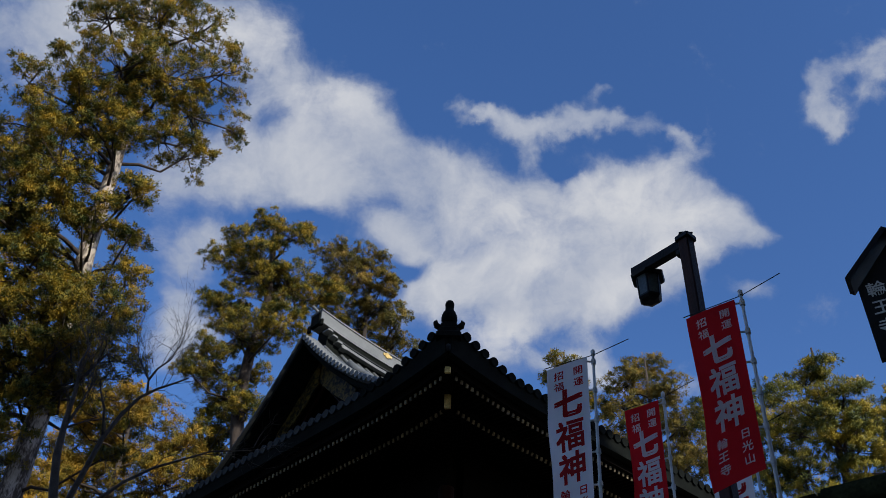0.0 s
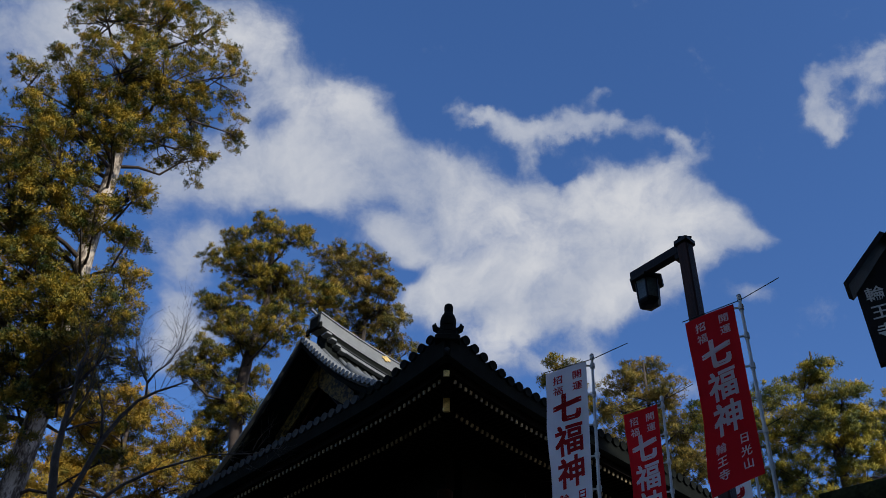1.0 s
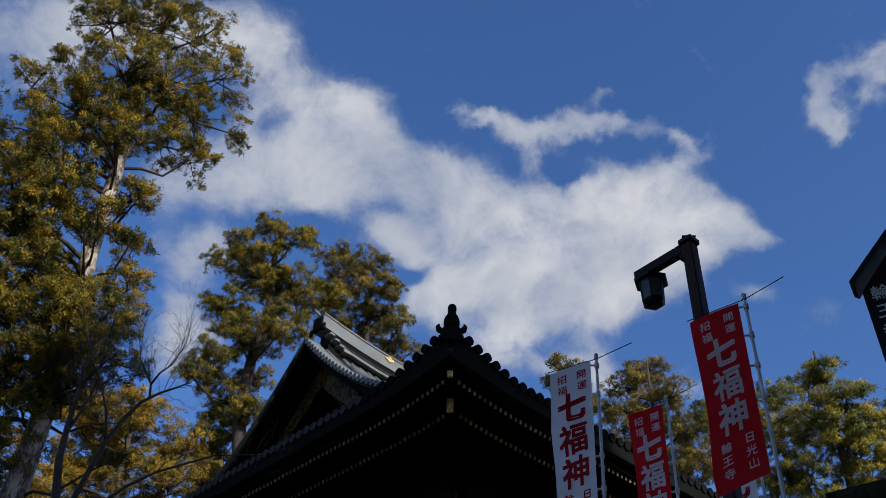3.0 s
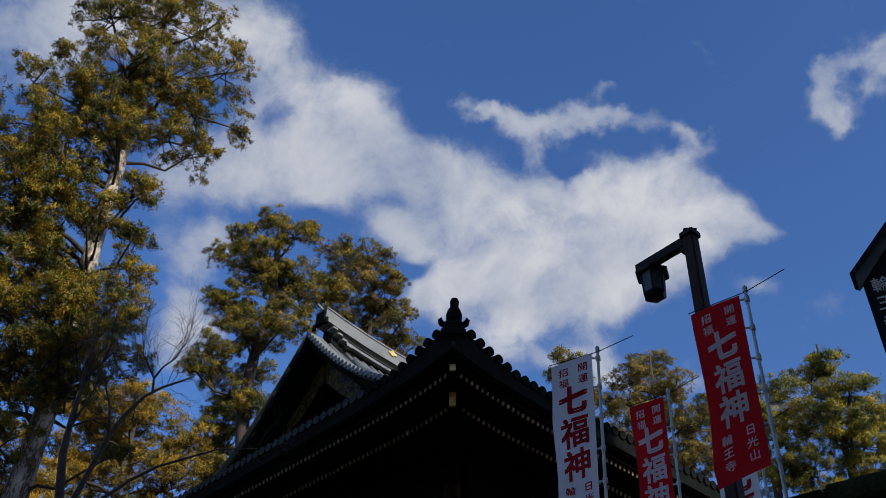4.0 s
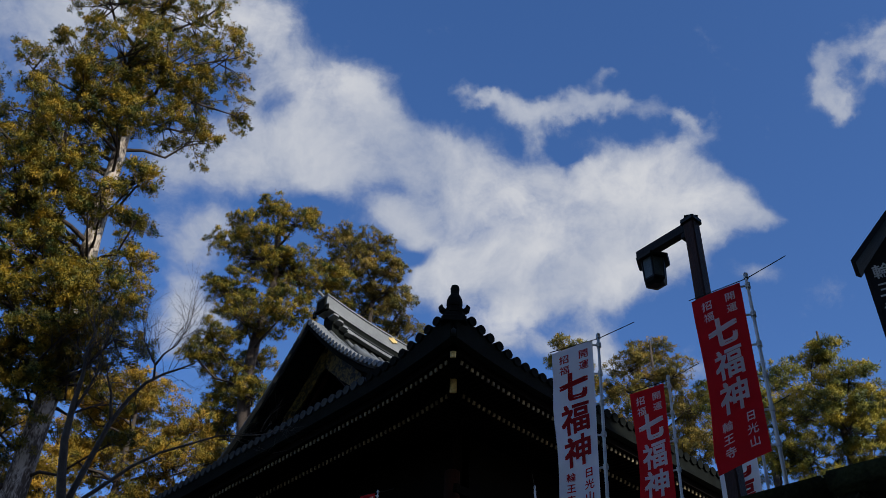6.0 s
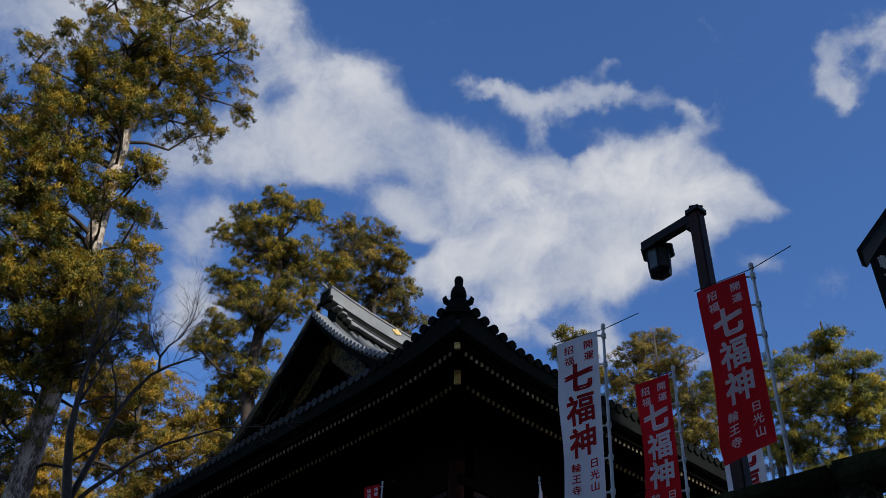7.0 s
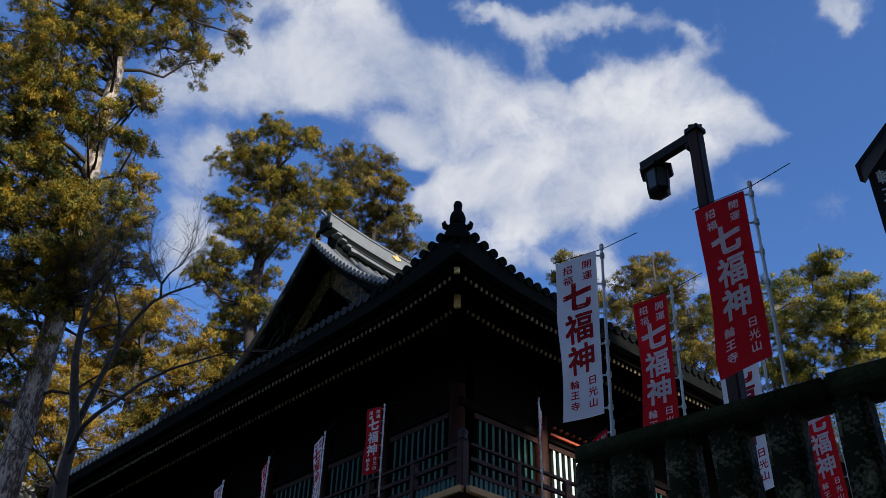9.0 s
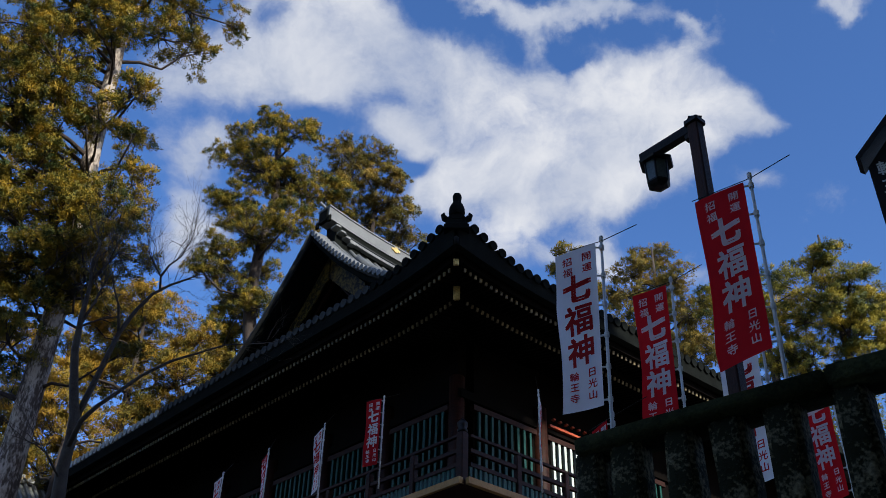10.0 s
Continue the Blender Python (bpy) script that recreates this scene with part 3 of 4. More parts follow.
# slope rolls, parallel to the verge; a heavier descending ridge among them
roll_y = [0.3 + 8.0 * i / 20 for i in range(21)]
for i in range(24):
    x = GX - 0.97 + i * 0.42
    big = i == 2
    for sgn in (-1, 1):
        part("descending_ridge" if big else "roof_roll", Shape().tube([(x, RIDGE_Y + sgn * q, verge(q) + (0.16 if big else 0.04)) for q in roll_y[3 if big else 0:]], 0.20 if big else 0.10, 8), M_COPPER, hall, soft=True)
# main ridge: recessed shade-painted courses under an overhanging pale plate, swept up at the end
top = EAVE + 9.76
RX0 = GX - 0.95


def ridge_bar(name, z0, z1, w, mat, x0, label=""):
    xs = [x0 + 18.0 * (k / 18) for k in range(19)]
    sh = Shape()
    ring = []
    for x in xs:
        up = 0.30 * max(0.0, 1 - (x - RX0) / 4.0) ** 2
        ring += [(x, RIDGE_Y - w / 2, top + z0 + up), (x, RIDGE_Y + w / 2, top + z0 + up), (x, RIDGE_Y + w / 2, top + z1 + up), (x, RIDGE_Y - w / 2, top + z1 + up)]
    sh.add(ring, [(4 * i + j, 4 * i + (j + 1) % 4, 4 * i + 4 + (j + 1) % 4, 4 * i + 4 + j) for i in range(18) for j in range(4)] + [(3, 2, 1, 0), (72, 73, 74, 75)])
    return part(name, sh, mat, hall, label)


ridge_bar("ridge_base", -1.10, 0.12, 0.60, M_TILE, RX0 + 0.45, "recessed ridge courses darkened with painted shade")
ridge_bar("ridge_course", -0.62, -0.50, 1.00, M_COPPER, RX0 + 0.9)
ridge_bar("ridge_course", -0.34, -0.29, 0.76, M_SLOPE, RX0 + 0.6)
ridge_bar("main_ridge", -0.02, 0.52, 0.70, M_COPPER, RX0 + 0.02, "pale grey boxed main ridge")
ridge_bar("ridge_course", 0.52, 0.58, 0.78, M_COPPER, RX0 + 0.0)
for k in range(4):
    part("ridge_step", Shape().box((0, 0, 0), (0.26, 0.4, 0.10), bevel=0.03), M_COPPER, hall, m=Matrix.Translation((RX0 + 0.35 + 0.28 * k, RIDGE_Y - 0.45 + 0.03 * k, top - 0.12 - 0.13 * k)))
og = Shape().box((0, 0, 0.15), (0.14, 0.62, 0.60), bevel=0.10).box((-0.02, 0.38, -0.12), (0.12, 0.22, 0.3), bevel=0.08).box((-0.02, -0.38, -0.12), (0.12, 0.22, 0.3), bevel=0.08)
part("ogre_tile", og, M_TILE, hall, "dark ridge-end plate", m=Matrix.Translation((RX0 + 0.05, RIDGE_Y, top + 0.35)))
part("ridge_horn", Shape().tube([(0.1, 0, 0.72), (-0.10, 0, 0.84), (-0.28, 0, 0.90)], [0.065, 0.06, 0.055], 8), M_COPPER, hall, m=Matrix.Translation((RX0 + 0.05, RIDGE_Y, top + 0.15)))
crest = Shape().tube([(0, -0.03, 0), (0, 0.03, 0)], 0.13, 14).box((-0.15, 0, 0), (0.14, 0.04, 0.10)).box((0.15, 0, 0), (0.14, 0.04, 0.10))
part("crest", crest, M_GOLD, hall, "gilt crest on the ridge", m=Matrix.Translation((GX + 2.55, RIDGE_Y - 0.37, top + 0.40)))

# verandah, walls, columns
SLAB = 9.05
V0, W0 = 1.05, 2.75
VA, VB = 1.17, 0.93     # verandah edge on the gable side and on the long side
part("podium", Shape().box((HL / 2 + 0.5, HW / 2, (TERRACE + 7.2) / 2), (HL - 4.0, HW - 4.6, 7.2 - TERRACE)), M_WALLSTONE, hall, "cut stone podium")
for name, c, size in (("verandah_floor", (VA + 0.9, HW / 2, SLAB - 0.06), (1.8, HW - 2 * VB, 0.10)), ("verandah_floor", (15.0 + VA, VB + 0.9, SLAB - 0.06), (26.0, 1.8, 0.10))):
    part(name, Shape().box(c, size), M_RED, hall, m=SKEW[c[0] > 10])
part("verandah_edge", Shape().box((VA - 0.02, HW / 2, SLAB - 0.02), (0.12, HW - 2 * VB, 0.14)), M_GOLDLIT, hall, "verandah edge beam coloured as golden-lit")
part("verandah_edge", Shape().box((13.0 + VA + 0.045, VB - 0.02, SLAB - 0.02), (26.0, 0.12, 0.14)), M_GOLDLIT, hall, "verandah edge beam coloured as golden-lit", m=SKEW[1])
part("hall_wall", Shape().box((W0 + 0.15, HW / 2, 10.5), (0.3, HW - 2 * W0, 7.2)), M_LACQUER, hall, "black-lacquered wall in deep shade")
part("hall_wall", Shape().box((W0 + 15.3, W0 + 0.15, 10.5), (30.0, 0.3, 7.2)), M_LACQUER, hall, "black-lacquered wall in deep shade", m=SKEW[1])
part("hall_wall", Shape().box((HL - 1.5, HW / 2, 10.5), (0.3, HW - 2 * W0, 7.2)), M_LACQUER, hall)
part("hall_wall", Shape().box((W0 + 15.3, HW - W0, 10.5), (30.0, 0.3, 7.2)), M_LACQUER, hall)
TEAL_BAR = Shape().box((0, 0, 0), (0.075, 0.075, 2.10)).mesh("window_bar", M_TEAL)
SUNLIT_BAR = Shape().box((0, 0, 0), (0.085, 0.085, 2.10)).mesh("window_bar", M_SUNLIT_SLAT)
SLAT = [Shape().box((0, 0, 0), sz).mesh("railing_slat", M_TEAL) for sz in ((0.05, 0.075, 0.26), (0.075, 0.05, 0.26))]
part("lintel", Shape().box((6.9, W0 - 0.14, SLAB + 3.16), (2.6, 0.10, 0.07)), M_SUNLIT_VERM, hall, "vermilion lintel in a sunlit tone", m=SKEW[1])
BEAM_END = Shape().box((0, 0, 0), (0.09, 0.10, 0.05), bevel=0.01).mesh("beam_end", M_SUNLIT_VERM)
for k in range(11):
    part("beam_end", BEAM_END, None, hall, m=SKEW[1] @ Matrix.Translation((5.75 + 0.24 * k, W0 - 0.18, SLAB + 3.36)))
BAY = 2.62
for side in (0, 1):
    for i in range(8):
        d = W0 + i * BAY
        p = (W0 - 0.02, d, 0) if side == 0 else (d, W0 - 0.02, 0)
        if side == 0 or i == 1:
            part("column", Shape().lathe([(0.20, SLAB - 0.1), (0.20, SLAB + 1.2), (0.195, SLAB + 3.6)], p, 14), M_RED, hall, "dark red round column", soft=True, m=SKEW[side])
        # barred window between columns
        for k in range(9):
            pale = side == 1 and i == 1
            e = d + 0.42 + k * 0.222
            c = (W0 - 0.06, e, SLAB + 1.78) if side == 0 else (e, W0 - 0.06, SLAB + 1.78)
            part("window_bar", SUNLIT_BAR if pale else TEAL_BAR, None, hall, "window bar coloured pale as sunlit" if pale else "verdigris-green window bar", m=SKEW[side] @ Matrix.Translation(c))
        for z in (0.62, 2.84):
            c = (W0 - 0.05, d + BAY / 2, SLAB + z) if side == 0 else (d + BAY / 2, W0 - 0.05, SLAB + z)
            part("window_rail", Shape().box(c, (0.14, BAY - 0.42, 0.14) if side == 0 else (BAY - 0.42, 0.14, 0.14)), M_RED, hall, m=SKEW[side])
    c = (W0 - 0.02, 12.0, SLAB + 3.10) if side == 0 else (12.0, W0 - 0.02, SLAB + 3.10)
    part("tie_beam", Shape().box(c, (0.16, 19.0, 0.22) if side == 0 else (19.0, 0.16, 0.22)), M_LACQUER, hall, m=SKEW[side])

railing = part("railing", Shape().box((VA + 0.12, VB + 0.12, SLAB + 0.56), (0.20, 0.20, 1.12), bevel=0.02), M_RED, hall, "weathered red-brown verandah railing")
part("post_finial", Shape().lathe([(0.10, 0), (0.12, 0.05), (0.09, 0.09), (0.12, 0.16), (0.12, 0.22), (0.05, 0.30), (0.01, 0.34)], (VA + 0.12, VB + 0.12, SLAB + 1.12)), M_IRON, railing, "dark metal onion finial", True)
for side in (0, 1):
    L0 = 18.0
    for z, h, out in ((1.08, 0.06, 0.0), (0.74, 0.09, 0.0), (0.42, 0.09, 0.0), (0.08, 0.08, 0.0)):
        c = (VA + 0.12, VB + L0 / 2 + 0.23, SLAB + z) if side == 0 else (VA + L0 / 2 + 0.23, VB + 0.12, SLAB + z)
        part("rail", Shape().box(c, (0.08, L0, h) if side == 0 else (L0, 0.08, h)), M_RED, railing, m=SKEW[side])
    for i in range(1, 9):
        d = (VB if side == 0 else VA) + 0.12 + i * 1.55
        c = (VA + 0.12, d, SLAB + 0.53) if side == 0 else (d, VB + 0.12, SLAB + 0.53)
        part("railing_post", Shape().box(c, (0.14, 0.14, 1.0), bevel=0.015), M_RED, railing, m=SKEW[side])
        for k in range(10):
            e = d - 1.55 + 0.14 + k * 0.142
            c = (VA + 0.13, e, SLAB + 0.25) if side == 0 else (e, VB + 0.13, SLAB + 0.25)
            part("railing_slat", SLAT[side], None, railing, "verdigris-green slat", m=SKEW[side] @ Matrix.Translation(c))


# ---- stone fence on its retaining wall ----
def along(s, back=0.0, z=0.0):
    p = FENCE_A + FENCE_DIR * s + FENCE_BACK * back
    return Vector((p.x, p.y, z))


FENCE_TURN = pose(0, 0, 0, 0, 0, math.degrees(math.atan2(FENCE_DIR.y, FENCE_DIR.x)))


def rough_block(size, seed, wob=0.02):
    """A hewn block with uneven faces and worn edges."""
    bm = bmesh.new()
    bmesh.ops.create_cube(bm, size=1.0)
    bmesh.ops.scale(bm, vec=size, verts=bm.verts)
    bmesh.ops.bevel(bm, geom=bm.edges[:], offset=min(size) * 0.14, segments=2, affect="EDGES")
    bmesh.ops.subdivide_edges(bm, edges=[e for e in bm.edges if e.calc_length() > 0.12], cuts=2, use_grid_fill=True)
    for v in bm.verts:
        v.co += noise.noise_vector(v.co * 4.0 + Vector((seed * 7.1, seed, 0))) * wob
    me = bpy.data.meshes.new("stone")
    bm.to_mesh(me)
    bm.free()
    me.polygons.foreach_set("use_smooth", [True] * len(me.polygons))
    return me


fence = thing("stone_fence", "old mossy granite fence of thick posts under a coping", "fence")
POSTS = [0.02, 0.32, 0.75, 1.11, 1.485, 1.95] + [2.45 + 0.44 * k for k in range(10)]
for i, at in enumerate(POSTS):
    me = rough_block((0.23 + 0.02 * math.sin(i * 2.3), 0.24, 1.30), i)
    me.materials.append(M_STONE)
    part("post", me, None, fence, m=Matrix.Translation(along(at, 0, FENCE_TOP - (0.12 if i < 5 else 0.10) - 0.65)) @ FENCE_TURN @ pose(0, 0, 0, 0, 0.8 * math.sin(i * 1.7), 0))
for i, (a, b, up, thick) in enumerate(((-0.06, 1.835, -0.01, 0.15), (1.85, 4.4, 0.025, 0.19), (4.415, 8.0, 0.03, 0.19))):
    me = rough_block((b - a, 0.32, thick), 40 + i, 0.034)
    me.materials.append(M_MOSS)
    part("coping", me, None, fence, "dark moss-grown coping stone", m=Matrix.Translation(along((a + b) / 2, 0, FENCE_TOP - thick / 2 + up)) @ FENCE_TURN)
# retaining wall of squared stones below
rw = tagged(part("retaining_wall", Shape().box((0, 0, 0), (60, 0.30, 3.4)), M_WALLSTONE, m=Matrix.Translation(along(10, 0.10, 1.6)) @ FENCE_TURN), "grey stone retaining wall under the terrace", "wall", kind="structure")


# ---- banners ----
def banner(pole_xy, top, cloth_dir, width, height, red, sway, seed, pole_base=TERRACE, gap=0.06, lettered=True, group="festival banners", lean=0.0):
    """A nobori banner: pole, crossbar, cloth with ties, printed characters."""
    colour = "red" if red else "white"
    ink = "white" if red else "red"
    b = thing("festival_banner", f"{colour} cloth nobori banner with {ink} characters on a pole", "banner", pose(*pole_xy, 0), group)
    c = Vector((*cloth_dir, 0)).normalized()
    face = Vector((c.y, -c.x, 0))
    if face.dot(Vector((-pole_xy[0], -pole_xy[1], 0))) < 0:
        face = -face
    part("pole", Shape().tube([(lean, 0, pole_base), (lean * (top - pole_base - 1.6) / (top - pole_base), 0, pole_base + 1.6), (0, 0, top)], [0.019, 0.017, 0.014], 8), M_POLE, b, "white enamelled pole", True)
    part("pole_cap", Shape().lathe([(0.022, -0.03), (0.022, 0.02), (0.01, 0.035)], (0, 0, top), 8), M_POLE, b)
    z0 = top - 0.06

    def cloth(u, v, proud=0.0):
        """u from the pole across, v from the top down, in metres."""
        k = u / width
        fold = sway * math.sin(v * 2.1 + seed) * (0.25 + 0.75 * k) + 0.35 * sway * math.sin(v * 5.3 + 1.7 * seed + k * 2.5) * k
        droop = 0.05 * k * k * math.sin(v * 1.3 + seed)
        pull = 1 - 0.10 * abs(math.sin(v * 1.9 + seed)) * min(1, v)
        return c * (gap + u * pull) + face * (fold + proud) + Vector((lean * v / (top - pole_base), 0, z0 - v - droop - 0.11 * k * (1 if v > -1 else 0)))

    part("cloth", Shape().grid(lambda s, t: cloth(s * width, t * height), 12, 36), M_CLOTHR if red else M_CLOTHW, b, f"{colour} printed cloth", True)
    part("crossbar", Shape().tube([cloth(width, -0.01) + c * 0.02 + Vector((0, 0, 0.01)), Vector((0, 0, z0 + 0.03)), -c * 0.36 + Vector((0, 0, z0 + 0.20))], 0.0045, 6), M_IRON, b, "thin dark crossbar")
    for i in range(6):
        v = 0.05 + (height - 0.1) * i / 5
        part("tie_loop", Shape().tube([(lean * v / (top - pole_base), 0, z0 - v), cloth(0, v)], 0.010, 6).lathe([(0.024, -0.025), (0.024, 0.025)], (lean * v / (top - pole_base), 0, z0 - v), 8), M_POLE, b)
    if lettered:
        def write(body, size, u, v, fat, wide=1.0):
            pts, faces = text_mesh(body, size, 0.0)
            s = Shape()
            # characters read from the side of the face
            flip = 1.0 if face.cross(Vector((0, 0, 1))).dot(c) < 0 else -1.0
            # brush weight: the strokes laid down several times round a small circle
            n = 4 if fat > 0.005 else 2
            for k in range(n):
                dx, dy = fat * math.cos(math.pi / 4 + 2 * math.pi * k / n), fat * 1.15 * math.sin(math.pi / 4 + 2 * math.pi * k / n)
                s.add([cloth(min(max(u + flip * (x + dx) * wide, 0.0), width), v - y - dy, 0.012 + 0.0006 * k) for x, y in pts], faces)
            part("writing", s, M_INKW if red else M_INKR, b, f"{ink} characters")

        w = width
        for body, size, u, v, fat, wide in (("開", 0.105, 0.24, 0.13, 0.0030, 1.0), ("運", 0.105, 0.24, 0.26, 0.0030, 1.0), ("招", 0.105, 0.72, 0.13, 0.0030, 1.0), ("福", 0.105, 0.72, 0.26, 0.0022, 1.0),
                                            ("七", 0.33, 0.50, 0.47, 0.019, 0.88), ("福", 0.33, 0.50, 0.82, 0.0105, 0.88), ("神", 0.33, 0.50, 1.16, 0.0115, 0.88),
                                            ("日", 0.10, 0.25, 1.42, 0.0030, 1.0), ("光", 0.10, 0.25, 1.54, 0.0030, 1.0), ("山", 0.10, 0.25, 1.66, 0.0030, 1.0),
                                            ("輪", 0.10, 0.70, 1.42, 0.0030, 1.0), ("王", 0.10, 0.70, 1.54, 0.0030, 1.0), ("寺", 0.10, 0.70, 1.66, 0.0030, 1.0)):
            k = height / 1.8
            write(body, size * k, u * w, v * k, fat * k, wide)
    return b


banner((2.60, 6.39), 6.90, (-0.93, 0.35), 0.43, 1.63, True, 0.035, 0.4, lean=-0.07)
banner((1.51, 7.65), 7.10, (-0.98, 0.17), 0.40, 1.74, False, 0.06, 2.0, lean=-0.09)
banner((2.51, 8.95), 7.50, (-0.95, 0.30), 0.38, 1.80, True, 0.05, 3.4, lean=-0.09)
banner((3.20, 8.40), 6.76, (-0.93, 0.35), 0.40, 1.72, False, 0.02, 1.1, lean=-0.09)
banner((5.17, 11.50), 7.71, (-0.90, 0.42), 0.38, 1.62, True, 0.02, 5.0)
banner((1.70, 8.84), 5.78, (-0.85, 0.3), 0.16, 1.00, True, 0.015, 0.2)
GLY = "banners along the verandah"
banner((-1.36, 19.5), 11.15, (-0.9, -0.3), 0.34, 1.55, True, 0.03, 1.0, 9.0, group=GLY)
banner((-2.62, 19.4), 10.40, (-0.35, 0.4), 0.26, 1.40, False, 0.04, 2.2, 8.0, group=GLY)
banner((-3.85, 19.8), 9.95, (-0.3, 0.5), 0.26, 1.50, True, 0.03, 3.0, 7.4, group=GLY)
banner((-4.82, 20.0), 9.45, (-0.5, 0.5), 0.28, 1.50, False, 0.03, 4.0, 7.2, group=GLY)
banner((1.98, 18.2), 10.75, (0.15, 0.6), 0.24, 1.60, False, 0.02, 2.6, 8.5, group=GLY)


# ---- street lantern ----
lamp = thing("street_lamp", "dark wooden lamp post with a hanging roofed lantern", "street lamp", pose(2.40, 7.19, -0.055, 0, 0.55, 0))
ax = Vector((-0.64, 0.77, 0)).normalized()
ATURN = pose(0, 0, 0, 0, 0, math.degrees(math.atan2(ax.y, ax.x)))
part("post", Shape().box((0, 0, (TERRACE + 8.28) / 2), (0.122, 0.122, 8.28 - TERRACE), bevel=0.012), M_POST, lamp, "brown-stained square post", m=ATURN)
part("post_cap", Shape().box((0, 0, 8.31), (0.165, 0.165, 0.06), bevel=0.015).lathe([(0.10, 8.34), (0.02, 8.40)], (0, 0, 0), 4), M_IRON, lamp, "dark metal cap", m=ATURN)
part("arm", Shape().box((0.33, 0, 8.255), (0.74, 0.085, 0.115), bevel=0.01), M_BLACK, lamp, "black wooden arm", m=ATURN)
part("brace", Shape().box((0.085, 0, 8.165), (0.07, 0.08, 0.07), bevel=0.01), M_BLACK, lamp, m=ATURN)
lant = part("lantern", Shape().lathe([(0.02, 8.185), (0.02, 8.205)], (0.52, 0, 0), 8).tube([(0.52, 0, 8.135), (0.52, 0, 8.215)], 0.02, 8), M_IRON, lamp, "black metal lantern with frosted panes", m=ATURN)
part("lantern_roof", Shape().lathe([(0.180, 8.070), (0.190, 8.095), (0.10, 8.140), (0.04, 8.165)], (0.52, 0, 0), 6), M_IRON, lant)
part("lantern_base", Shape().lathe([(0.05, 7.770), (0.10, 7.785), (0.125, 7.810), (0.125, 7.830)], (0.52, 0, 0), 6), M_IRON, lant)
for k in range(6):
    a0, a1 = 2 * math.pi * k / 6, 2 * math.pi * (k + 1) / 6
    lo = [(0.52 + 0.112 * math.cos(a), 0.112 * math.sin(a), 7.825) for a in (a0, a1)]
    hi = [(0.52 + 0.125 * math.cos(a), 0.125 * math.sin(a), 8.075) for a in (a0, a1)]
    part("mullion", Shape().tube([lo[0], hi[0]], 0.012, 6), M_IRON, lant)
    s = Shape()
    quad = [Vector(p) for p in (lo[0], lo[1], hi[1], hi[0])]
    mid = sum(quad, Vector()) / 4
    out = Vector((mid.x - 0.52, mid.y, 0)).normalized() * 0.004
    s.add([p + out for p in quad] + [p - out for p in quad], [(0, 1, 2, 3), (7, 6, 5, 4), (0, 4, 5, 1), (1, 5, 6, 2), (2, 6, 7, 3), (3, 7, 4, 0)])
    part("pane", s, M_GLASSPANE, lant, "frosted pane")

# ---- roofed sign board ----
sr = Vector((0.86, -0.50, 0)).normalized()
STURN = Matrix.Translation((2.975, 5.20, -0.04)) @ pose(0, 0, 0, 0, 0, math.degrees(math.atan2(sr.y, sr.x)))
sign = thing("sign_board", "black wooden notice board with pale characters under a little gable roof", "sign", STURN)
BW = 0.62
s = Shape()
s.add([(x, y, z) for y in (-0.03, 0.03) for x, z in ((0, 5.42), (BW, 5.42), (BW, 6.02), (BW / 2, 6.38), (0, 6.02))], [(0, 1, 2, 3, 4), (9, 8, 7, 6, 5)] + [(i, i + 5, (i + 1) % 5 + 5, (i + 1) % 5) for i in range(5)])
part("board", s, M_BLACK, sign)
for sgn in (-1, 1):
    part("roof_board", Shape().box((0, 0, 0), (0.50, 0.20, 0.04)), M_BLACK, sign, m=Matrix.Translation((BW / 2 + sgn * 0.185, 0, 6.26)) @ pose(0, 0, 0, 0, sgn * 47, 0))
for x in (BW * 0.5,):
    part("support_post", Shape().box((x, 0.09, 3.2), (0.12, 0.10, 6.2)), M_BLACK, sign)
for i, ch in enumerate("輪王寺"):
    pts, faces = text_mesh(ch, 0.13, 0.002)
    part("writing", Shape().add([(0.115 + x, -0.036, 5.98 - i * 0.16 + y) for x, y in pts], faces), M_LETTER, sign, "pale painted characters")

# ---- far gate roof beyond the eave end ----
gate = thing("gatehouse", "small gatehouse with a grey tiled roof among the trees", "gatehouse", pose(-15.2, 33.0, 0, 0, 0, 35))
part("wall", Shape().box((0, 0, 8.0), (4.2, 3.0, 9.2)), M_RED, gate)
part("roof", Shape().add([(-2.9, -2.2, 12.6), (2.9, -2.2, 12.6), (2.9, 2.2, 12.6), (-2.9, 2.2, 12.6), (-2.9, 0, 14.0), (2.9, 0, 14.0), (-2.9, -2.2, 12.45), (2.9, -2.2, 12.45), (2.9, 2.2, 12.45), (-2.9, 2.2, 12.45)],
     [(0, 1, 5, 4), (2, 3, 4, 5), (0, 4, 3), (1, 2, 5), (9, 8, 7, 6), (0, 6, 7, 1), (1, 7, 8, 2), (2, 8, 9, 3), (3, 9, 6, 0)]), M_COPPER, gate, "grey tiled roof")
for i in range(20):
    x = -2.85 + i * 0.3
    for sg in (-1, 1):
        part("roof_roll", Shape().tube([(x, sg * 2.25, 12.62), (x, 0, 14.05)], 0.07, 6), M_COPPER, gate, soft=True)
part("ridge", Shape().box((0, 0, 14.15), (6.0, 0.35, 0.35), bevel=0.05), M_COPPER, gate)


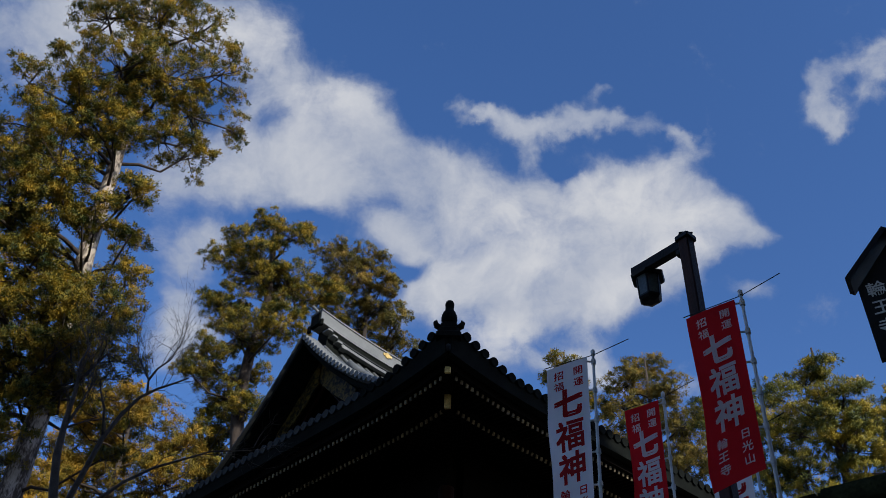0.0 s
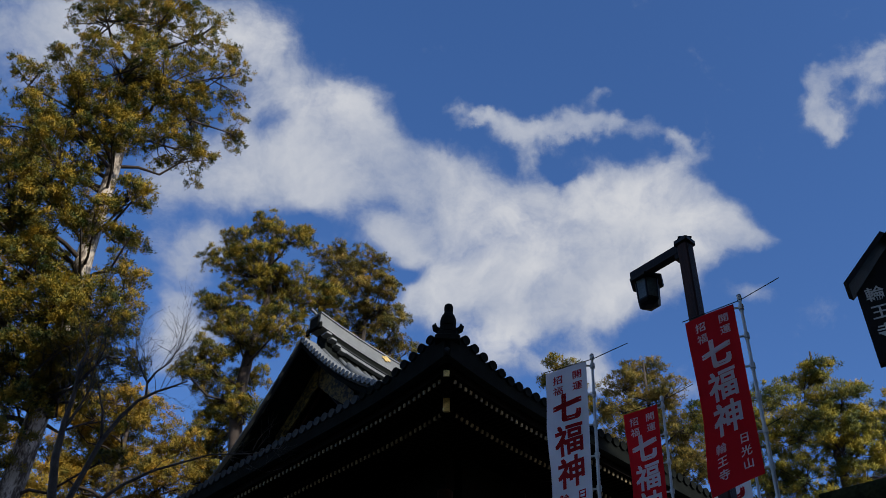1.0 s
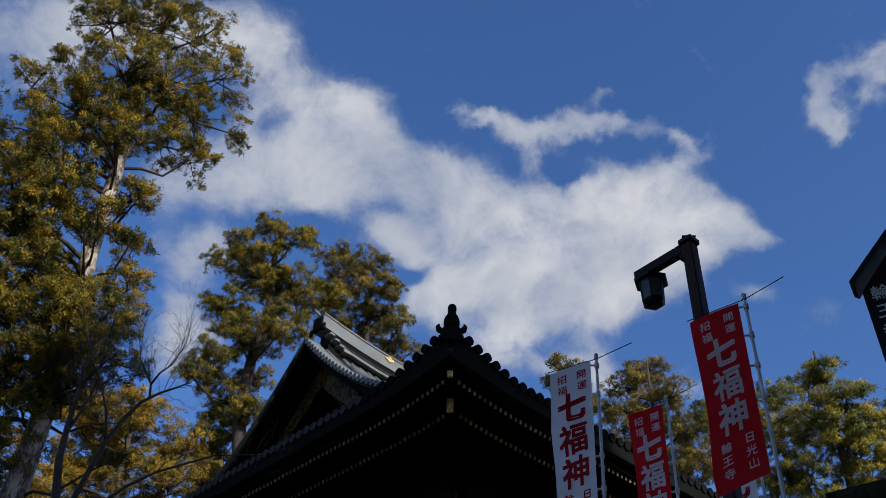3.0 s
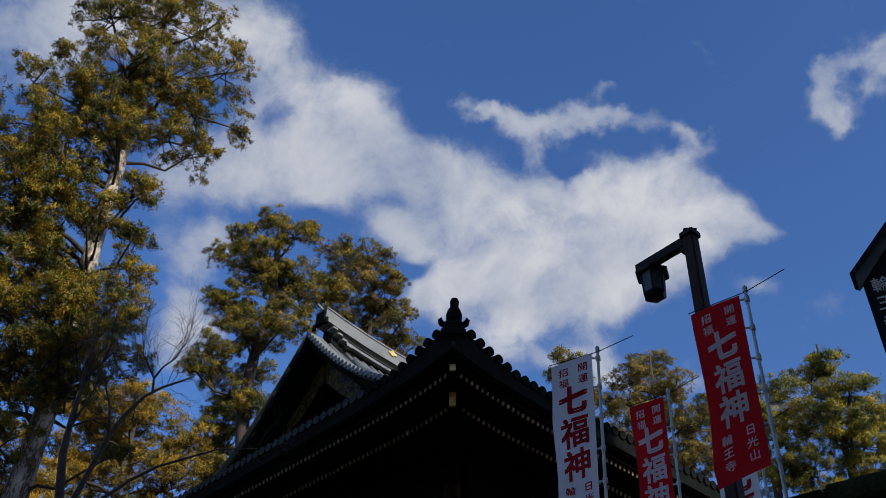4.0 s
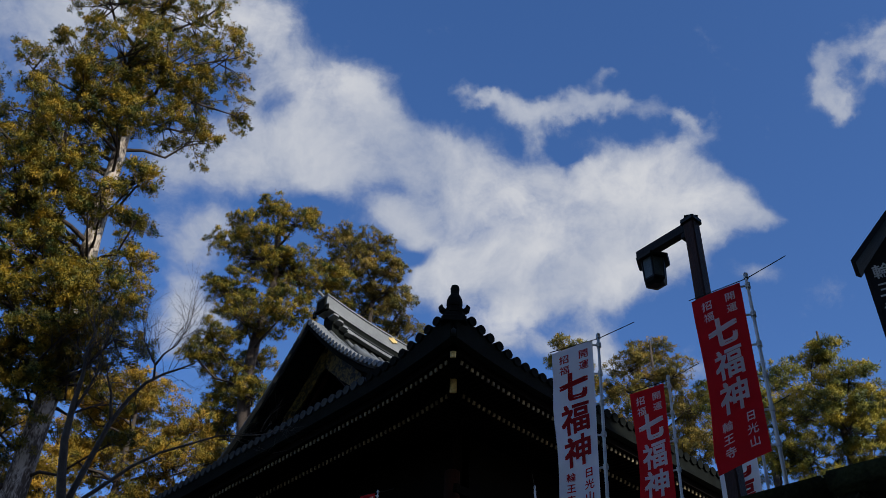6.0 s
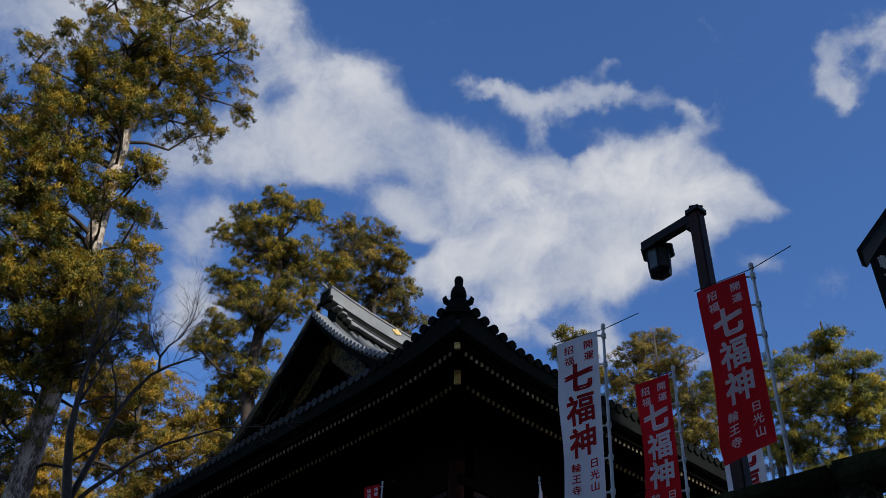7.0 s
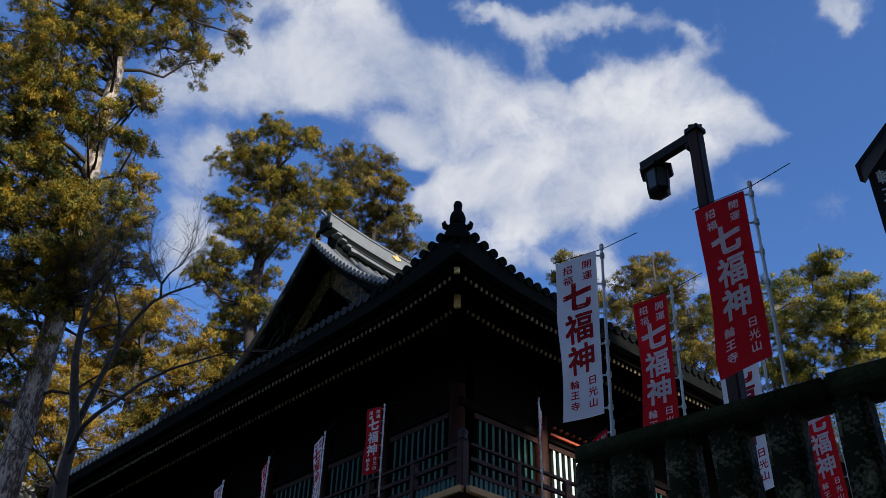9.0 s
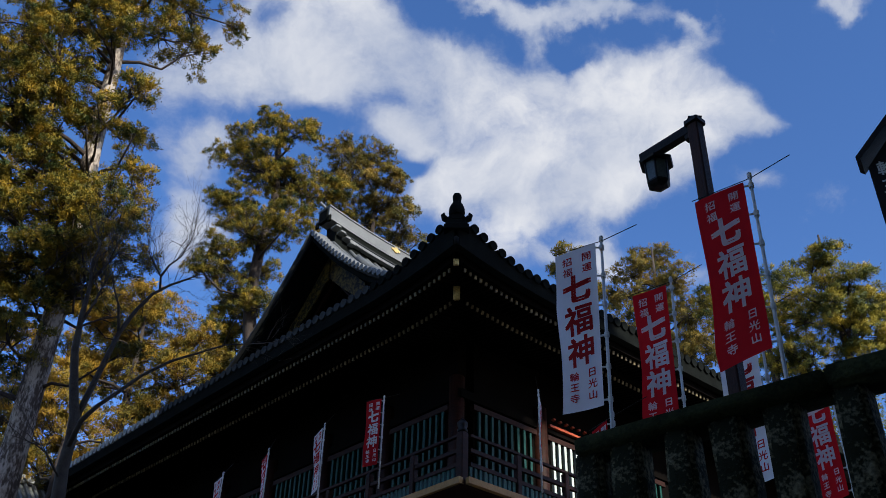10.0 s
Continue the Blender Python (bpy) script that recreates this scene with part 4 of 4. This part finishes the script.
# ---- trees ----
def leaf_mesh(name, rng, centres, outs, per, size, spread, mat):
    """Tufts of short needles radiating from many twig ends; each tuft is shaded as one soft lump."""
    n = len(centres)
    c = np.repeat(np.asarray(centres), per, axis=0)
    o = np.repeat(np.asarray(outs), per, axis=0)
    k = n * per
    big = np.repeat(rng.uniform(0.75, 1.3, (n, 1)), per, axis=0)
    d = rng.normal(0, 1, (k, 3))
    d /= np.linalg.norm(d, axis=1, keepdims=True)
    d = d + o * 0.55
    d /= np.linalg.norm(d, axis=1, keepdims=True)
    side = np.cross(d, rng.normal(0, 1, (k, 3)))
    side /= np.linalg.norm(side, axis=1, keepdims=True) + 1e-6
    ln = size * big * rng.uniform(0.55, 1.25, (k, 1))
    base = c + d * ln * 0.45 + rng.normal(0, 1, (k, 3)) * spread
    wd = side * ln * 0.22
    turned = np.einsum("ij,ij->i", np.cross(2 * wd, d), o * 0.6 + d * 0.8) < 0
    wd[turned] *= -1
    v = np.stack([base - wd, base + wd, base + d * ln], axis=1).reshape(-1, 3)
    me = bpy.data.meshes.new(name)
    me.vertices.add(3 * k)
    me.vertices.foreach_set("co", v.astype(np.float32).ravel())
    me.loops.add(3 * k)
    me.loops.foreach_set("vertex_index", np.arange(3 * k, dtype=np.int32))
    me.polygons.add(k)
    me.polygons.foreach_set("loop_start", np.arange(0, 3 * k, 3, dtype=np.int32))
    me.polygons.foreach_set("use_smooth", np.ones(k, dtype=bool))
    me.materials.append(mat)
    me.update(calc_edges=True)
    flat = np.cross(2 * wd, d)
    flat /= np.linalg.norm(flat, axis=1, keepdims=True) + 1e-9
    soft_n = d * 0.55 + o * 0.45 + flat * 0.60
    soft_n /= np.linalg.norm(soft_n, axis=1, keepdims=True)
    me.normals_split_custom_set_from_vertices(np.repeat(soft_n, 3, axis=0).astype(np.float32))
    return me


def conifer(name, label, base, trunk, lobes, leaf, bark, seed, density=1.0, per=26, size=0.20, pad=0.34, category="tree", group=""):
    """Trunk through the given axis, a limb to every mass of foliage, twigs, and sprays of leaflets. Masses: x, y, z, radius."""
    rng = np.random.default_rng(seed)
    t = thing(name, label, category, pose(*base), group)
    o = Vector(base)
    axis = [Vector(p[:3]) - o for p in trunk]
    rad = [p[3] for p in trunk]
    part("trunk", Shape().tube(axis, rad, 12), bark, t, soft=True)
    limbs = Shape()
    pts, outs = [], []
    zmin, zmax = axis[0].z, axis[-1].z

    def on_trunk(z):
        z = min(max(z, zmin), zmax)
        for i in range(len(axis) - 1):
            if axis[i].z <= z <= axis[i + 1].z:
                k = (z - axis[i].z) / max(axis[i + 1].z - axis[i].z, 1e-6)
                return axis[i].lerp(axis[i + 1], k), rad[i] + (rad[i + 1] - rad[i]) * k
        return axis[-1], rad[-1]

    for x, y, z, r in lobes:
        r *= 0.95
        c = Vector((x, y, z)) - o
        reach = math.hypot(c.x - axis[-1].x, c.y - axis[-1].y)
        st, tr = on_trunk(c.z - 0.25 * reach - 0.3 * r)
        mid = st.lerp(c, 0.55) + Vector((rng.normal(0, 0.2), rng.normal(0, 0.2), -0.12 * reach))
        r0 = min(tr * 0.55, 0.05 + 0.035 * r)
        limbs.tube([st, st.lerp(mid, 0.5) + Vector((0, 0, 0.05 * reach)), mid, c], [r0, r0 * 0.8, r0 * 0.6, r0 * 0.35], 6, False)
        pads = max(5, int(9.0 * r * r * density))
        for _ in range(pads):
            q = rng.normal(0, 1, 3)
            q[2] = q[2] * 0.9 + 0.25
            q /= np.linalg.norm(q)
            q = q * r * (rng.uniform(0.80, 1.12) if rng.random() < 0.75 else rng.uniform(0.25, 0.75))
            q[2] *= 0.80
            e = c + Vector(q)
            if rng.random() < 0.8:
                k = c.lerp(e, 0.5) + Vector((0, 0, -0.08 * r))
                limbs.tube([c if rng.random() < 0.6 else mid.lerp(c, 0.7), k, e], [r0 * 0.34, r0 * 0.22, 0.012], 4, False)
            # one spray: a flattened dome of brush-like tufts on the end of the twig
            out = np.array([q[0], q[1], 0.0]) / (math.hypot(q[0], q[1]) + 1e-6)
            wide = pad * rng.uniform(1.0, 1.7)
            for _ in range(rng.integers(9, 15)):
                a, m = rng.uniform(0, 2 * math.pi), math.sqrt(rng.uniform(0, 1))
                g = np.array([math.cos(a) * m * wide, math.sin(a) * m * wide, wide * 0.42 * (1 - m * m) + rng.normal(0, 0.05)])
                g += out * rng.uniform(-0.2, 0.35) * wide - np.array([0, 0, 0.18]) * abs(rng.normal(0, 0.5)) * wide
                pts.append(np.array(e) + g)
                w = out * 0.35 + g / wide * 0.7 + np.array([0, 0, 0.55])
                outs.append(w / np.linalg.norm(w))
    tagged(part("branchwork", limbs, M_BARKD, t, soft=True), kind="stuff")
    crown = part("crown", leaf_mesh("crown", rng, pts, outs, per, size, pad * 0.17, leaf), None, t)
    tagged(crown, kind="stuff")
    return t

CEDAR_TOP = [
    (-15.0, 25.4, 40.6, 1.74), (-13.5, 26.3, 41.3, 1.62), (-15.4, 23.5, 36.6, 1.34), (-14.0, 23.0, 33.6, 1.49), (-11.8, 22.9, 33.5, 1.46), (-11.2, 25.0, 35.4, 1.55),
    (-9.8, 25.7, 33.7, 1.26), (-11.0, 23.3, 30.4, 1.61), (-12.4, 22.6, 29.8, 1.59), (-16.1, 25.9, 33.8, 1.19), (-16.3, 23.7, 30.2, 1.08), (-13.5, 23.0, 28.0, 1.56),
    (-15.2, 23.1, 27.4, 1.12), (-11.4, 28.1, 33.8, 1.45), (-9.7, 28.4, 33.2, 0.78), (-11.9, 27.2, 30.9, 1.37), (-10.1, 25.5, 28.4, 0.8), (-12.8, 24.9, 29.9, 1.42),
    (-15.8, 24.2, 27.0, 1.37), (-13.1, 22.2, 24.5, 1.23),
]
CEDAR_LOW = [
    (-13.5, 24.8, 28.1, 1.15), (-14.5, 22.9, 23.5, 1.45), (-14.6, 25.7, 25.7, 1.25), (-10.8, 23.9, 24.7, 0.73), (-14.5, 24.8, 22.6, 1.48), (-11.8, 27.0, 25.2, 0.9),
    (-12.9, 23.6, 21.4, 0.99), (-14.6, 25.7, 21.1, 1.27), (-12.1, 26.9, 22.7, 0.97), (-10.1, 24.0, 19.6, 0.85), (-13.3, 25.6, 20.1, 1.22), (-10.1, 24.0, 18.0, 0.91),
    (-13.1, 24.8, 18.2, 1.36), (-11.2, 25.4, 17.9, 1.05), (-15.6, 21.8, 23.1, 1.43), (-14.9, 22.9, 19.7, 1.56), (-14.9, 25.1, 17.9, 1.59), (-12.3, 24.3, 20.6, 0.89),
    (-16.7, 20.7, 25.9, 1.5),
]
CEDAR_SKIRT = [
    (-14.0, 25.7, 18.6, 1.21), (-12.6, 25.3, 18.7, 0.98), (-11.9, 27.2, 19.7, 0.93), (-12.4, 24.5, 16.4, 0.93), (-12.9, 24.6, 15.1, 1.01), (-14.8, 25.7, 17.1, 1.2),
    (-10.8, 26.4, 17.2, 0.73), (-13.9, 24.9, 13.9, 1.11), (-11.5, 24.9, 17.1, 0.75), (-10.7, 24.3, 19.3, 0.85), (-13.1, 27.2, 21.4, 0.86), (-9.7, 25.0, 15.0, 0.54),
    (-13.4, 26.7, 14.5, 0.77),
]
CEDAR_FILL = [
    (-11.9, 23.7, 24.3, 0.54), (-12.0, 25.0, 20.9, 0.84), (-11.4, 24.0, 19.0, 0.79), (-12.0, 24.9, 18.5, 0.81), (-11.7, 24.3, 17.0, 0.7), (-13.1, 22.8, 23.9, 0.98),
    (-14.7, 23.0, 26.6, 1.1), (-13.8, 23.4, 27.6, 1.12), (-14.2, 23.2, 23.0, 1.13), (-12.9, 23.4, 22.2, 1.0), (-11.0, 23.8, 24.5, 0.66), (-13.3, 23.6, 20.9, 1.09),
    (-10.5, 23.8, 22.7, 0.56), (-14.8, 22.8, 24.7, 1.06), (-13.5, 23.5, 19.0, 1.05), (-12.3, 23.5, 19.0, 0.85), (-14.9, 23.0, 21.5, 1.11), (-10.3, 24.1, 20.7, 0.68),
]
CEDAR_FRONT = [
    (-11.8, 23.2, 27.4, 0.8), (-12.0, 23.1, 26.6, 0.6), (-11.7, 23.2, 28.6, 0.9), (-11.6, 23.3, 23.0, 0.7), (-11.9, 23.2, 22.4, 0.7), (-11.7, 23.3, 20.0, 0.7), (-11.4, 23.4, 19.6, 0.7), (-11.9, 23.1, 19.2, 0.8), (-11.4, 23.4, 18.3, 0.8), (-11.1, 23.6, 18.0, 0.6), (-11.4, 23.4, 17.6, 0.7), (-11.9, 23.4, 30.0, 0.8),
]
MID = [
    (-11.6, 45.7, 43.2, 1.12), (-13.1, 45.7, 41.6, 1.29), (-9.4, 43.2, 40.1, 1.22), (-14.1, 44.9, 39.7, 0.79), (-9.0, 46.9, 43.7, 0.57), (-11.3, 44.1, 38.0, 2.08),
    (-12.9, 44.4, 35.6, 1.54), (-9.2, 45.0, 37.5, 1.91), (-7.7, 47.7, 38.9, 1.63), (-11.3, 43.6, 33.0, 1.63), (-12.9, 43.6, 31.4, 1.36), (-9.0, 42.6, 32.8, 1.43),
    (-13.3, 43.6, 30.1, 1.02), (-11.9, 45.1, 29.8, 1.3), (-11.0, 46.9, 32.4, 1.02), (-12.2, 46.5, 28.7, 1.48), (-10.3, 44.0, 28.3, 0.94), (-12.0, 46.9, 27.3, 1.47),
    (-11.3, 43.0, 23.6, 1.18),
]
RUST = [
    (-7.2, 47.7, 42.7, 1.21), (-5.5, 49.8, 43.9, 1.48), (-3.8, 48.6, 41.5, 1.05), (-6.4, 49.5, 41.4, 1.71), (-4.1, 50.1, 40.5, 1.59), (-2.9, 47.9, 37.3, 0.89),
    (-5.6, 51.5, 39.6, 1.72), (-1.8, 48.9, 36.5, 0.54), (-3.1, 49.6, 36.8, 1.09), (-4.5, 47.6, 33.8, 1.37),
]
RA = [
    (7.1, 45.5, 33.0, 0.99), (6.5, 46.3, 32.7, 0.6), (7.8, 46.7, 31.9, 1.07), (7.8, 49.1, 31.4, 1.1),
]
RB = [
    (13.1, 49.9, 35.8, 1.4), (11.3, 48.6, 34.1, 1.13), (13.8, 47.9, 33.3, 1.12), (10.7, 49.5, 33.2, 1.14), (13.1, 49.7, 32.9, 1.72), (14.0, 47.3, 30.5, 1.29),
    (14.9, 49.0, 29.8, 1.67), (11.3, 48.3, 30.9, 1.54), (13.6, 48.5, 28.1, 1.86),
]
RC = [
    (18.1, 43.3, 30.6, 0.85), (16.9, 42.8, 28.8, 1.14), (17.8, 43.3, 27.8, 1.15), (14.5, 44.5, 29.7, 0.81), (14.0, 41.7, 26.7, 0.9), (16.2, 41.1, 24.2, 1.33),
]
RD = [
    (18.7, 38.3, 28.7, 0.84), (18.0, 38.9, 28.1, 0.96), (19.4, 38.1, 27.3, 0.95), (16.8, 38.7, 26.9, 0.76), (18.6, 38.6, 26.3, 1.32), (20.6, 39.4, 26.9, 0.97),
    (18.3, 41.7, 26.9, 1.39), (19.1, 39.0, 24.7, 1.46), (20.3, 38.4, 25.1, 1.12), (17.4, 40.1, 23.8, 1.31), (20.1, 39.9, 23.2, 1.48), (22.4, 39.2, 26.9, 1.54),
    (22.6, 39.8, 24.8, 1.83), (18.0, 39.6, 21.6, 1.42),
]
GOLD = [
    (-12.7, 36.9, 23.1, 1.32), (-10.6, 35.7, 21.5, 1.13), (-13.4, 37.3, 21.6, 1.45), (-10.8, 35.0, 19.4, 1.33), (-14.7, 37.1, 21.9, 1.46), (-15.4, 34.8, 22.2, 1.29),
    (-14.6, 36.3, 19.9, 1.41), (-15.5, 34.9, 20.1, 1.26), (-9.4, 35.9, 20.2, 0.69), (-14.4, 35.1, 22.5, 1.29), (-12.5, 33.5, 22.1, 0.86), (-14.7, 32.5, 17.0, 1.39),
    (-12.0, 36.2, 18.7, 1.37),
]
GOLDLOW = [
    (-14.1, 33.0, 15.7, 1.38), (-13.0, 35.4, 17.1, 1.33), (-10.4, 31.9, 16.1, 0.87), (-14.7, 33.2, 14.5, 1.37), (-13.1, 33.5, 14.3, 1.13), (-16.3, 32.6, 16.1, 1.4),
    (-17.3, 32.9, 19.4, 1.47),
]
CEDAR_TRUNK = [(-12.0, 25.3, 3.4, 0.5), (-12.1, 25.3, 13.5, 0.36), (-12.1, 25.3, 16.1, 0.34), (-12.1, 25.3, 19.0, 0.33), (-12.4, 25.1, 23.0, 0.3), (-12.5, 25.0, 26.9, 0.25), (-12.7, 25.0, 30.4, 0.21), (-13.3, 24.6, 34.3, 0.18), (-13.6, 24.6, 39.5, 0.06)]
MID_TRUNK = [(-10.2, 44.9, 3.4, 0.6), (-10.0, 44.9, 23.7, 0.39), (-10.5, 44.8, 26.5, 0.37), (-10.9, 44.7, 29.2, 0.35), (-10.8, 44.7, 32.7, 0.3), (-10.4, 44.8, 36.4, 0.24), (-10.7, 44.7, 40.9, 0.18), (-10.8, 44.7, 42.5, 0.05)]


def straight(x, y, top, r, lean=0.0):
    return [(x, y, TERRACE - 0.1, r), (x + lean * 0.3, y, TERRACE + (top - TERRACE) * 0.45, r * 0.72), (x + lean, y, top, 0.05)]


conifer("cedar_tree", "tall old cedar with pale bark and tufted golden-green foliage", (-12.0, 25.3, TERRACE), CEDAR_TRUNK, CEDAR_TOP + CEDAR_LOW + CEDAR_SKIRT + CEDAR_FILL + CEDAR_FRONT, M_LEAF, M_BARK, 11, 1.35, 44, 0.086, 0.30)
conifer("cypress_tree", "tall cypress with layered olive-gold foliage behind the hall", (-10.2, 44.9, TERRACE), MID_TRUNK, MID, M_LEAFM, M_BARKD, 12, 2.1, 42, 0.098, 0.33)
conifer("cedar_tree", "browned cedar beside the taller cypress", (-5.0, 50.6, TERRACE), straight(-5.0, 50.6, 44.5, 0.5), RUST, M_RUSTLEAF, M_BARKD, 13, 2.1, 42, 0.098, 0.33)
WOOD = "trees behind the hall"
conifer("cedar_tree", "small-crowned cedar behind the hall roof", (7.6, 47.8, TERRACE), straight(7.6, 47.8, 35.8, 0.35), RA, M_LEAFM, M_BARKD, 14, 2.1, 36, 0.100, 0.33, group=WOOD)
conifer("cedar_tree", "broad browned cedar behind the hall roof", (12.8, 48.8, TERRACE), straight(12.8, 48.8, 36.4, 0.5), RB, M_RUSTLEAF, M_BARKD, 15, 2.1, 36, 0.100, 0.33, group=WOOD)
conifer("cedar_tree", "slender dark green cedar behind the banners", (16.8, 43.2, TERRACE), straight(16.8, 43.2, 31.6, 0.4), RC, M_FARLEAF, M_BARKD, 16, 2.1, 36, 0.100, 0.33, group=WOOD)
conifer("cedar_tree", "rounded green-gold cedar behind the stone fence", (19.2, 39.8, TERRACE), straight(19.2, 39.8, 31.0, 0.45), RD, M_FARLEAF, M_BARKD, 17, 2.1, 36, 0.100, 0.33, group=WOOD)
conifer("broadleaf_tree", "golden-brown autumn tree at the hall end", (-13.2, 36.0, TERRACE), straight(-13.2, 36.0, 23.5, 0.4), GOLD, M_GOLDLEAF, M_BARKD, 18, 2.2, 38, 0.094, 0.33)
conifer("broadleaf_tree", "low golden-brown tree beyond the eave end", (-13.6, 32.0, TERRACE), straight(-13.6, 32.0, 17.0, 0.3), GOLDLOW, M_GOLDLEAF, M_BARKD, 19, 2.2, 38, 0.090, 0.33)


def wood_edge(name, label, az0, az1, dist, z0, z1, n, leaf, seed):
    """The edge of the wood farther off: many small crowns, past counting."""
    rng = np.random.default_rng(seed)
    pts, outs = [], []
    for _ in range(n):
        az = radians(rng.uniform(az0, az1))
        d = dist + rng.uniform(-5, 5)
        top = z0 + (z1 - z0) * (0.55 + 0.45 * noise.noise(Vector((az * 9, seed, 0))))
        z = rng.uniform(TERRACE, top)
        c = np.array([d * math.sin(az), d * math.cos(az), z])
        r = rng.uniform(0.9, 1.9)
        for _ in range(16):
            q = rng.normal(0, 1, 3)
            q /= np.linalg.norm(q)
            pts.append(c + q * r * np.array([1, 1, 0.7]) * rng.uniform(0.5, 1.1))
            w = q * 0.7 + np.array([0, 0, 0.4])
            outs.append(w / np.linalg.norm(w))
    ob = new(name, leaf_mesh(name, rng, pts, outs, 24, 0.19, 0.12, leaf))
    return tagged(ob, label, "woodland", kind="stuff")


wood_edge("woodland", "golden-brown wooded slope behind the hall end", -36, -11, 47, 10, 26, 600, M_GOLDLEAF, 21)
wood_edge("woodland", "green-gold wooded slope behind the fence", 9, 36, 54, 15, 34, 650, M_FARLEAF, 22)


# ---- bare deciduous tree ----
def bare_tree():
    rng = np.random.default_rng(31)
    t = thing("bare_tree", "leafless grey deciduous tree with fine twigs", "tree", pose(-6.0, 14.8, TERRACE))
    o = Vector((-6.0, 14.8, TERRACE))

    def local(rows):
        return [Vector(p) - o for p in rows]

    trunk = local([(-6.1, 14.8, 3.4), (-6.05, 14.8, 5.5), (-6.15, 14.8, 7.03), (-6.19, 14.79, 7.4), (-6.18, 14.79, 7.89), (-6.21, 14.78, 8.29), (-6.35, 14.72, 8.89), (-6.47, 14.67, 9.52), (-6.51, 14.65, 10.2), (-6.51, 14.65, 10.8), (-6.58, 14.62, 11.4), (-6.52, 14.64, 11.81)])
    part("trunk", Shape().tube(trunk, [0.14, 0.125, 0.11, 0.10, 0.095, 0.085, 0.075, 0.065, 0.05, 0.036, 0.022, 0.01], 10), M_TWIG, t, soft=True)
    mains = [
        local([(-6.24, 14.85, 8.20), (-6.16, 15.01, 8.94), (-6.06, 15.06, 9.52), (-5.95, 15.1, 10.13), (-5.77, 15.17, 10.66), (-5.56, 15.25, 11.08), (-5.31, 15.34, 11.34), (-5.04, 15.43, 11.54), (-4.81, 15.5, 11.72)]),
        local([(-6.18, 14.75, 7.75), (-5.95, 14.45, 8.1), (-5.75, 14.42, 8.34), (-5.45, 14.54, 8.72), (-5.2, 14.63, 9.04), (-4.81, 14.77, 9.4), (-4.39, 14.9, 9.65), (-3.95, 15.02, 9.9), (-3.28, 15.18, 10.04)]),
        local([(-5.45, 15.29, 11.18), (-5.49, 15.27, 11.49), (-5.63, 15.22, 11.71), (-5.77, 15.17, 11.94), (-5.85, 15.14, 12.25)]),
        local([(-5.49, 15.27, 11.49), (-5.39, 15.31, 11.78), (-5.22, 15.37, 12.02), (-5.06, 15.42, 12.61)]),
        local([(-5.95, 15.1, 10.12), (-6.03, 14.96, 10.64), (-6.17, 14.9, 10.97), (-6.23, 14.88, 11.2), (-5.83, 15.04, 11.32)]),
        local([(-6.5, 14.65, 9.97), (-6.36, 14.71, 10.6), (-6.3, 14.74, 10.99), (-6.36, 14.71, 11.47)]),
        local([(-6.17, 14.78, 7.2), (-6.32, 14.29, 7.48), (-6.5, 14.21, 7.58), (-6.83, 14.06, 7.65)]),
    ]
    twigs = Shape()

    def sprout(path, r, level):
        n = 9 if level == 0 else 4
        for _ in range(n):
            k = rng.uniform(0.3, 1.0) * (len(path) - 1)
            i = min(int(k), len(path) - 2)
            p = path[i].lerp(path[i + 1], k - i)
            d = (path[i + 1] - path[i]).normalized() + Vector(rng.normal(0, 0.6, 3)) + Vector((0, 0, 0.35))
            d.normalize()
            ln = (1.0 if level == 0 else 0.5) * rng.uniform(0.5, 1.2)
            way = [p]
            for _ in range(3):
                d = (d + Vector(rng.normal(0, 0.22, 3))).normalized()
                way.append(way[-1] + d * ln / 3)
            twigs.tube(way, [r, r * 0.75, r * 0.5, r * 0.25], 4, False)
            if level < 2:
                sprout(way, r * 0.5, level + 1)

    for i, path in enumerate(mains):
        r = [0.062, 0.048, 0.026, 0.026, 0.028, 0.03, 0.022][i]
        n = len(path)
        part("branch", Shape().tube(path, [r * (1 - 0.8 * k / (n - 1)) for k in range(n)], 7), M_TWIG, t, soft=True)
        sprout(path, 0.0075, 0)
    sprout(trunk[6:], 0.012, 0)
    tagged(part("twigwork", twigs, M_TWIG, t), kind="stuff")


bare_tree()

# ---- the wood behind the viewer, which shades the fence and the hall ----
def shade_wood():
    rng = random.Random(4)
    lobes = []
    top = 37.0
    z = 4.0
    k = 0
    while z < top:
        r = 0.9 + 3.4 * (1 - (z / top)) ** 0.7
        for j in range(4):
            a = k * 2.4 + j * 1.571
            lobes.append((r * 0.62 * math.cos(a), r * 0.62 * math.sin(a) - 9, z + rng.uniform(-0.4, 0.4), 0.55 + 0.42 * r))
        z += 1.5
        k += 1
    t = conifer("cedar_tree", "tall cedar of the wood along the path", (0, -9, 0), [(0, -9, -0.1, 0.6), (0, -9, 20, 0.4), (0, -9, 38, 0.05)], lobes, M_FARLEAF, M_BARK, 41, 0.085, 5, 1.25, 0.95, group="trees along the path")
    return t


first = shade_wood()
for i in range(14):
    row, k = divmod(i, 7)
    across = -15.0 + k * 4.6 - 2.3 * row + 0.6 * math.sin(i * 2.7)
    back = 12.0 + 6.5 * row + 1.2 * math.sin(i * 1.9)
    copy_thing(first, pose(0.643 * back + 0.766 * across, -0.766 * back + 0.643 * across, 0, 0, 0, 57 * i))
first.matrix_basis = pose(-22.0, -20.0, 0)
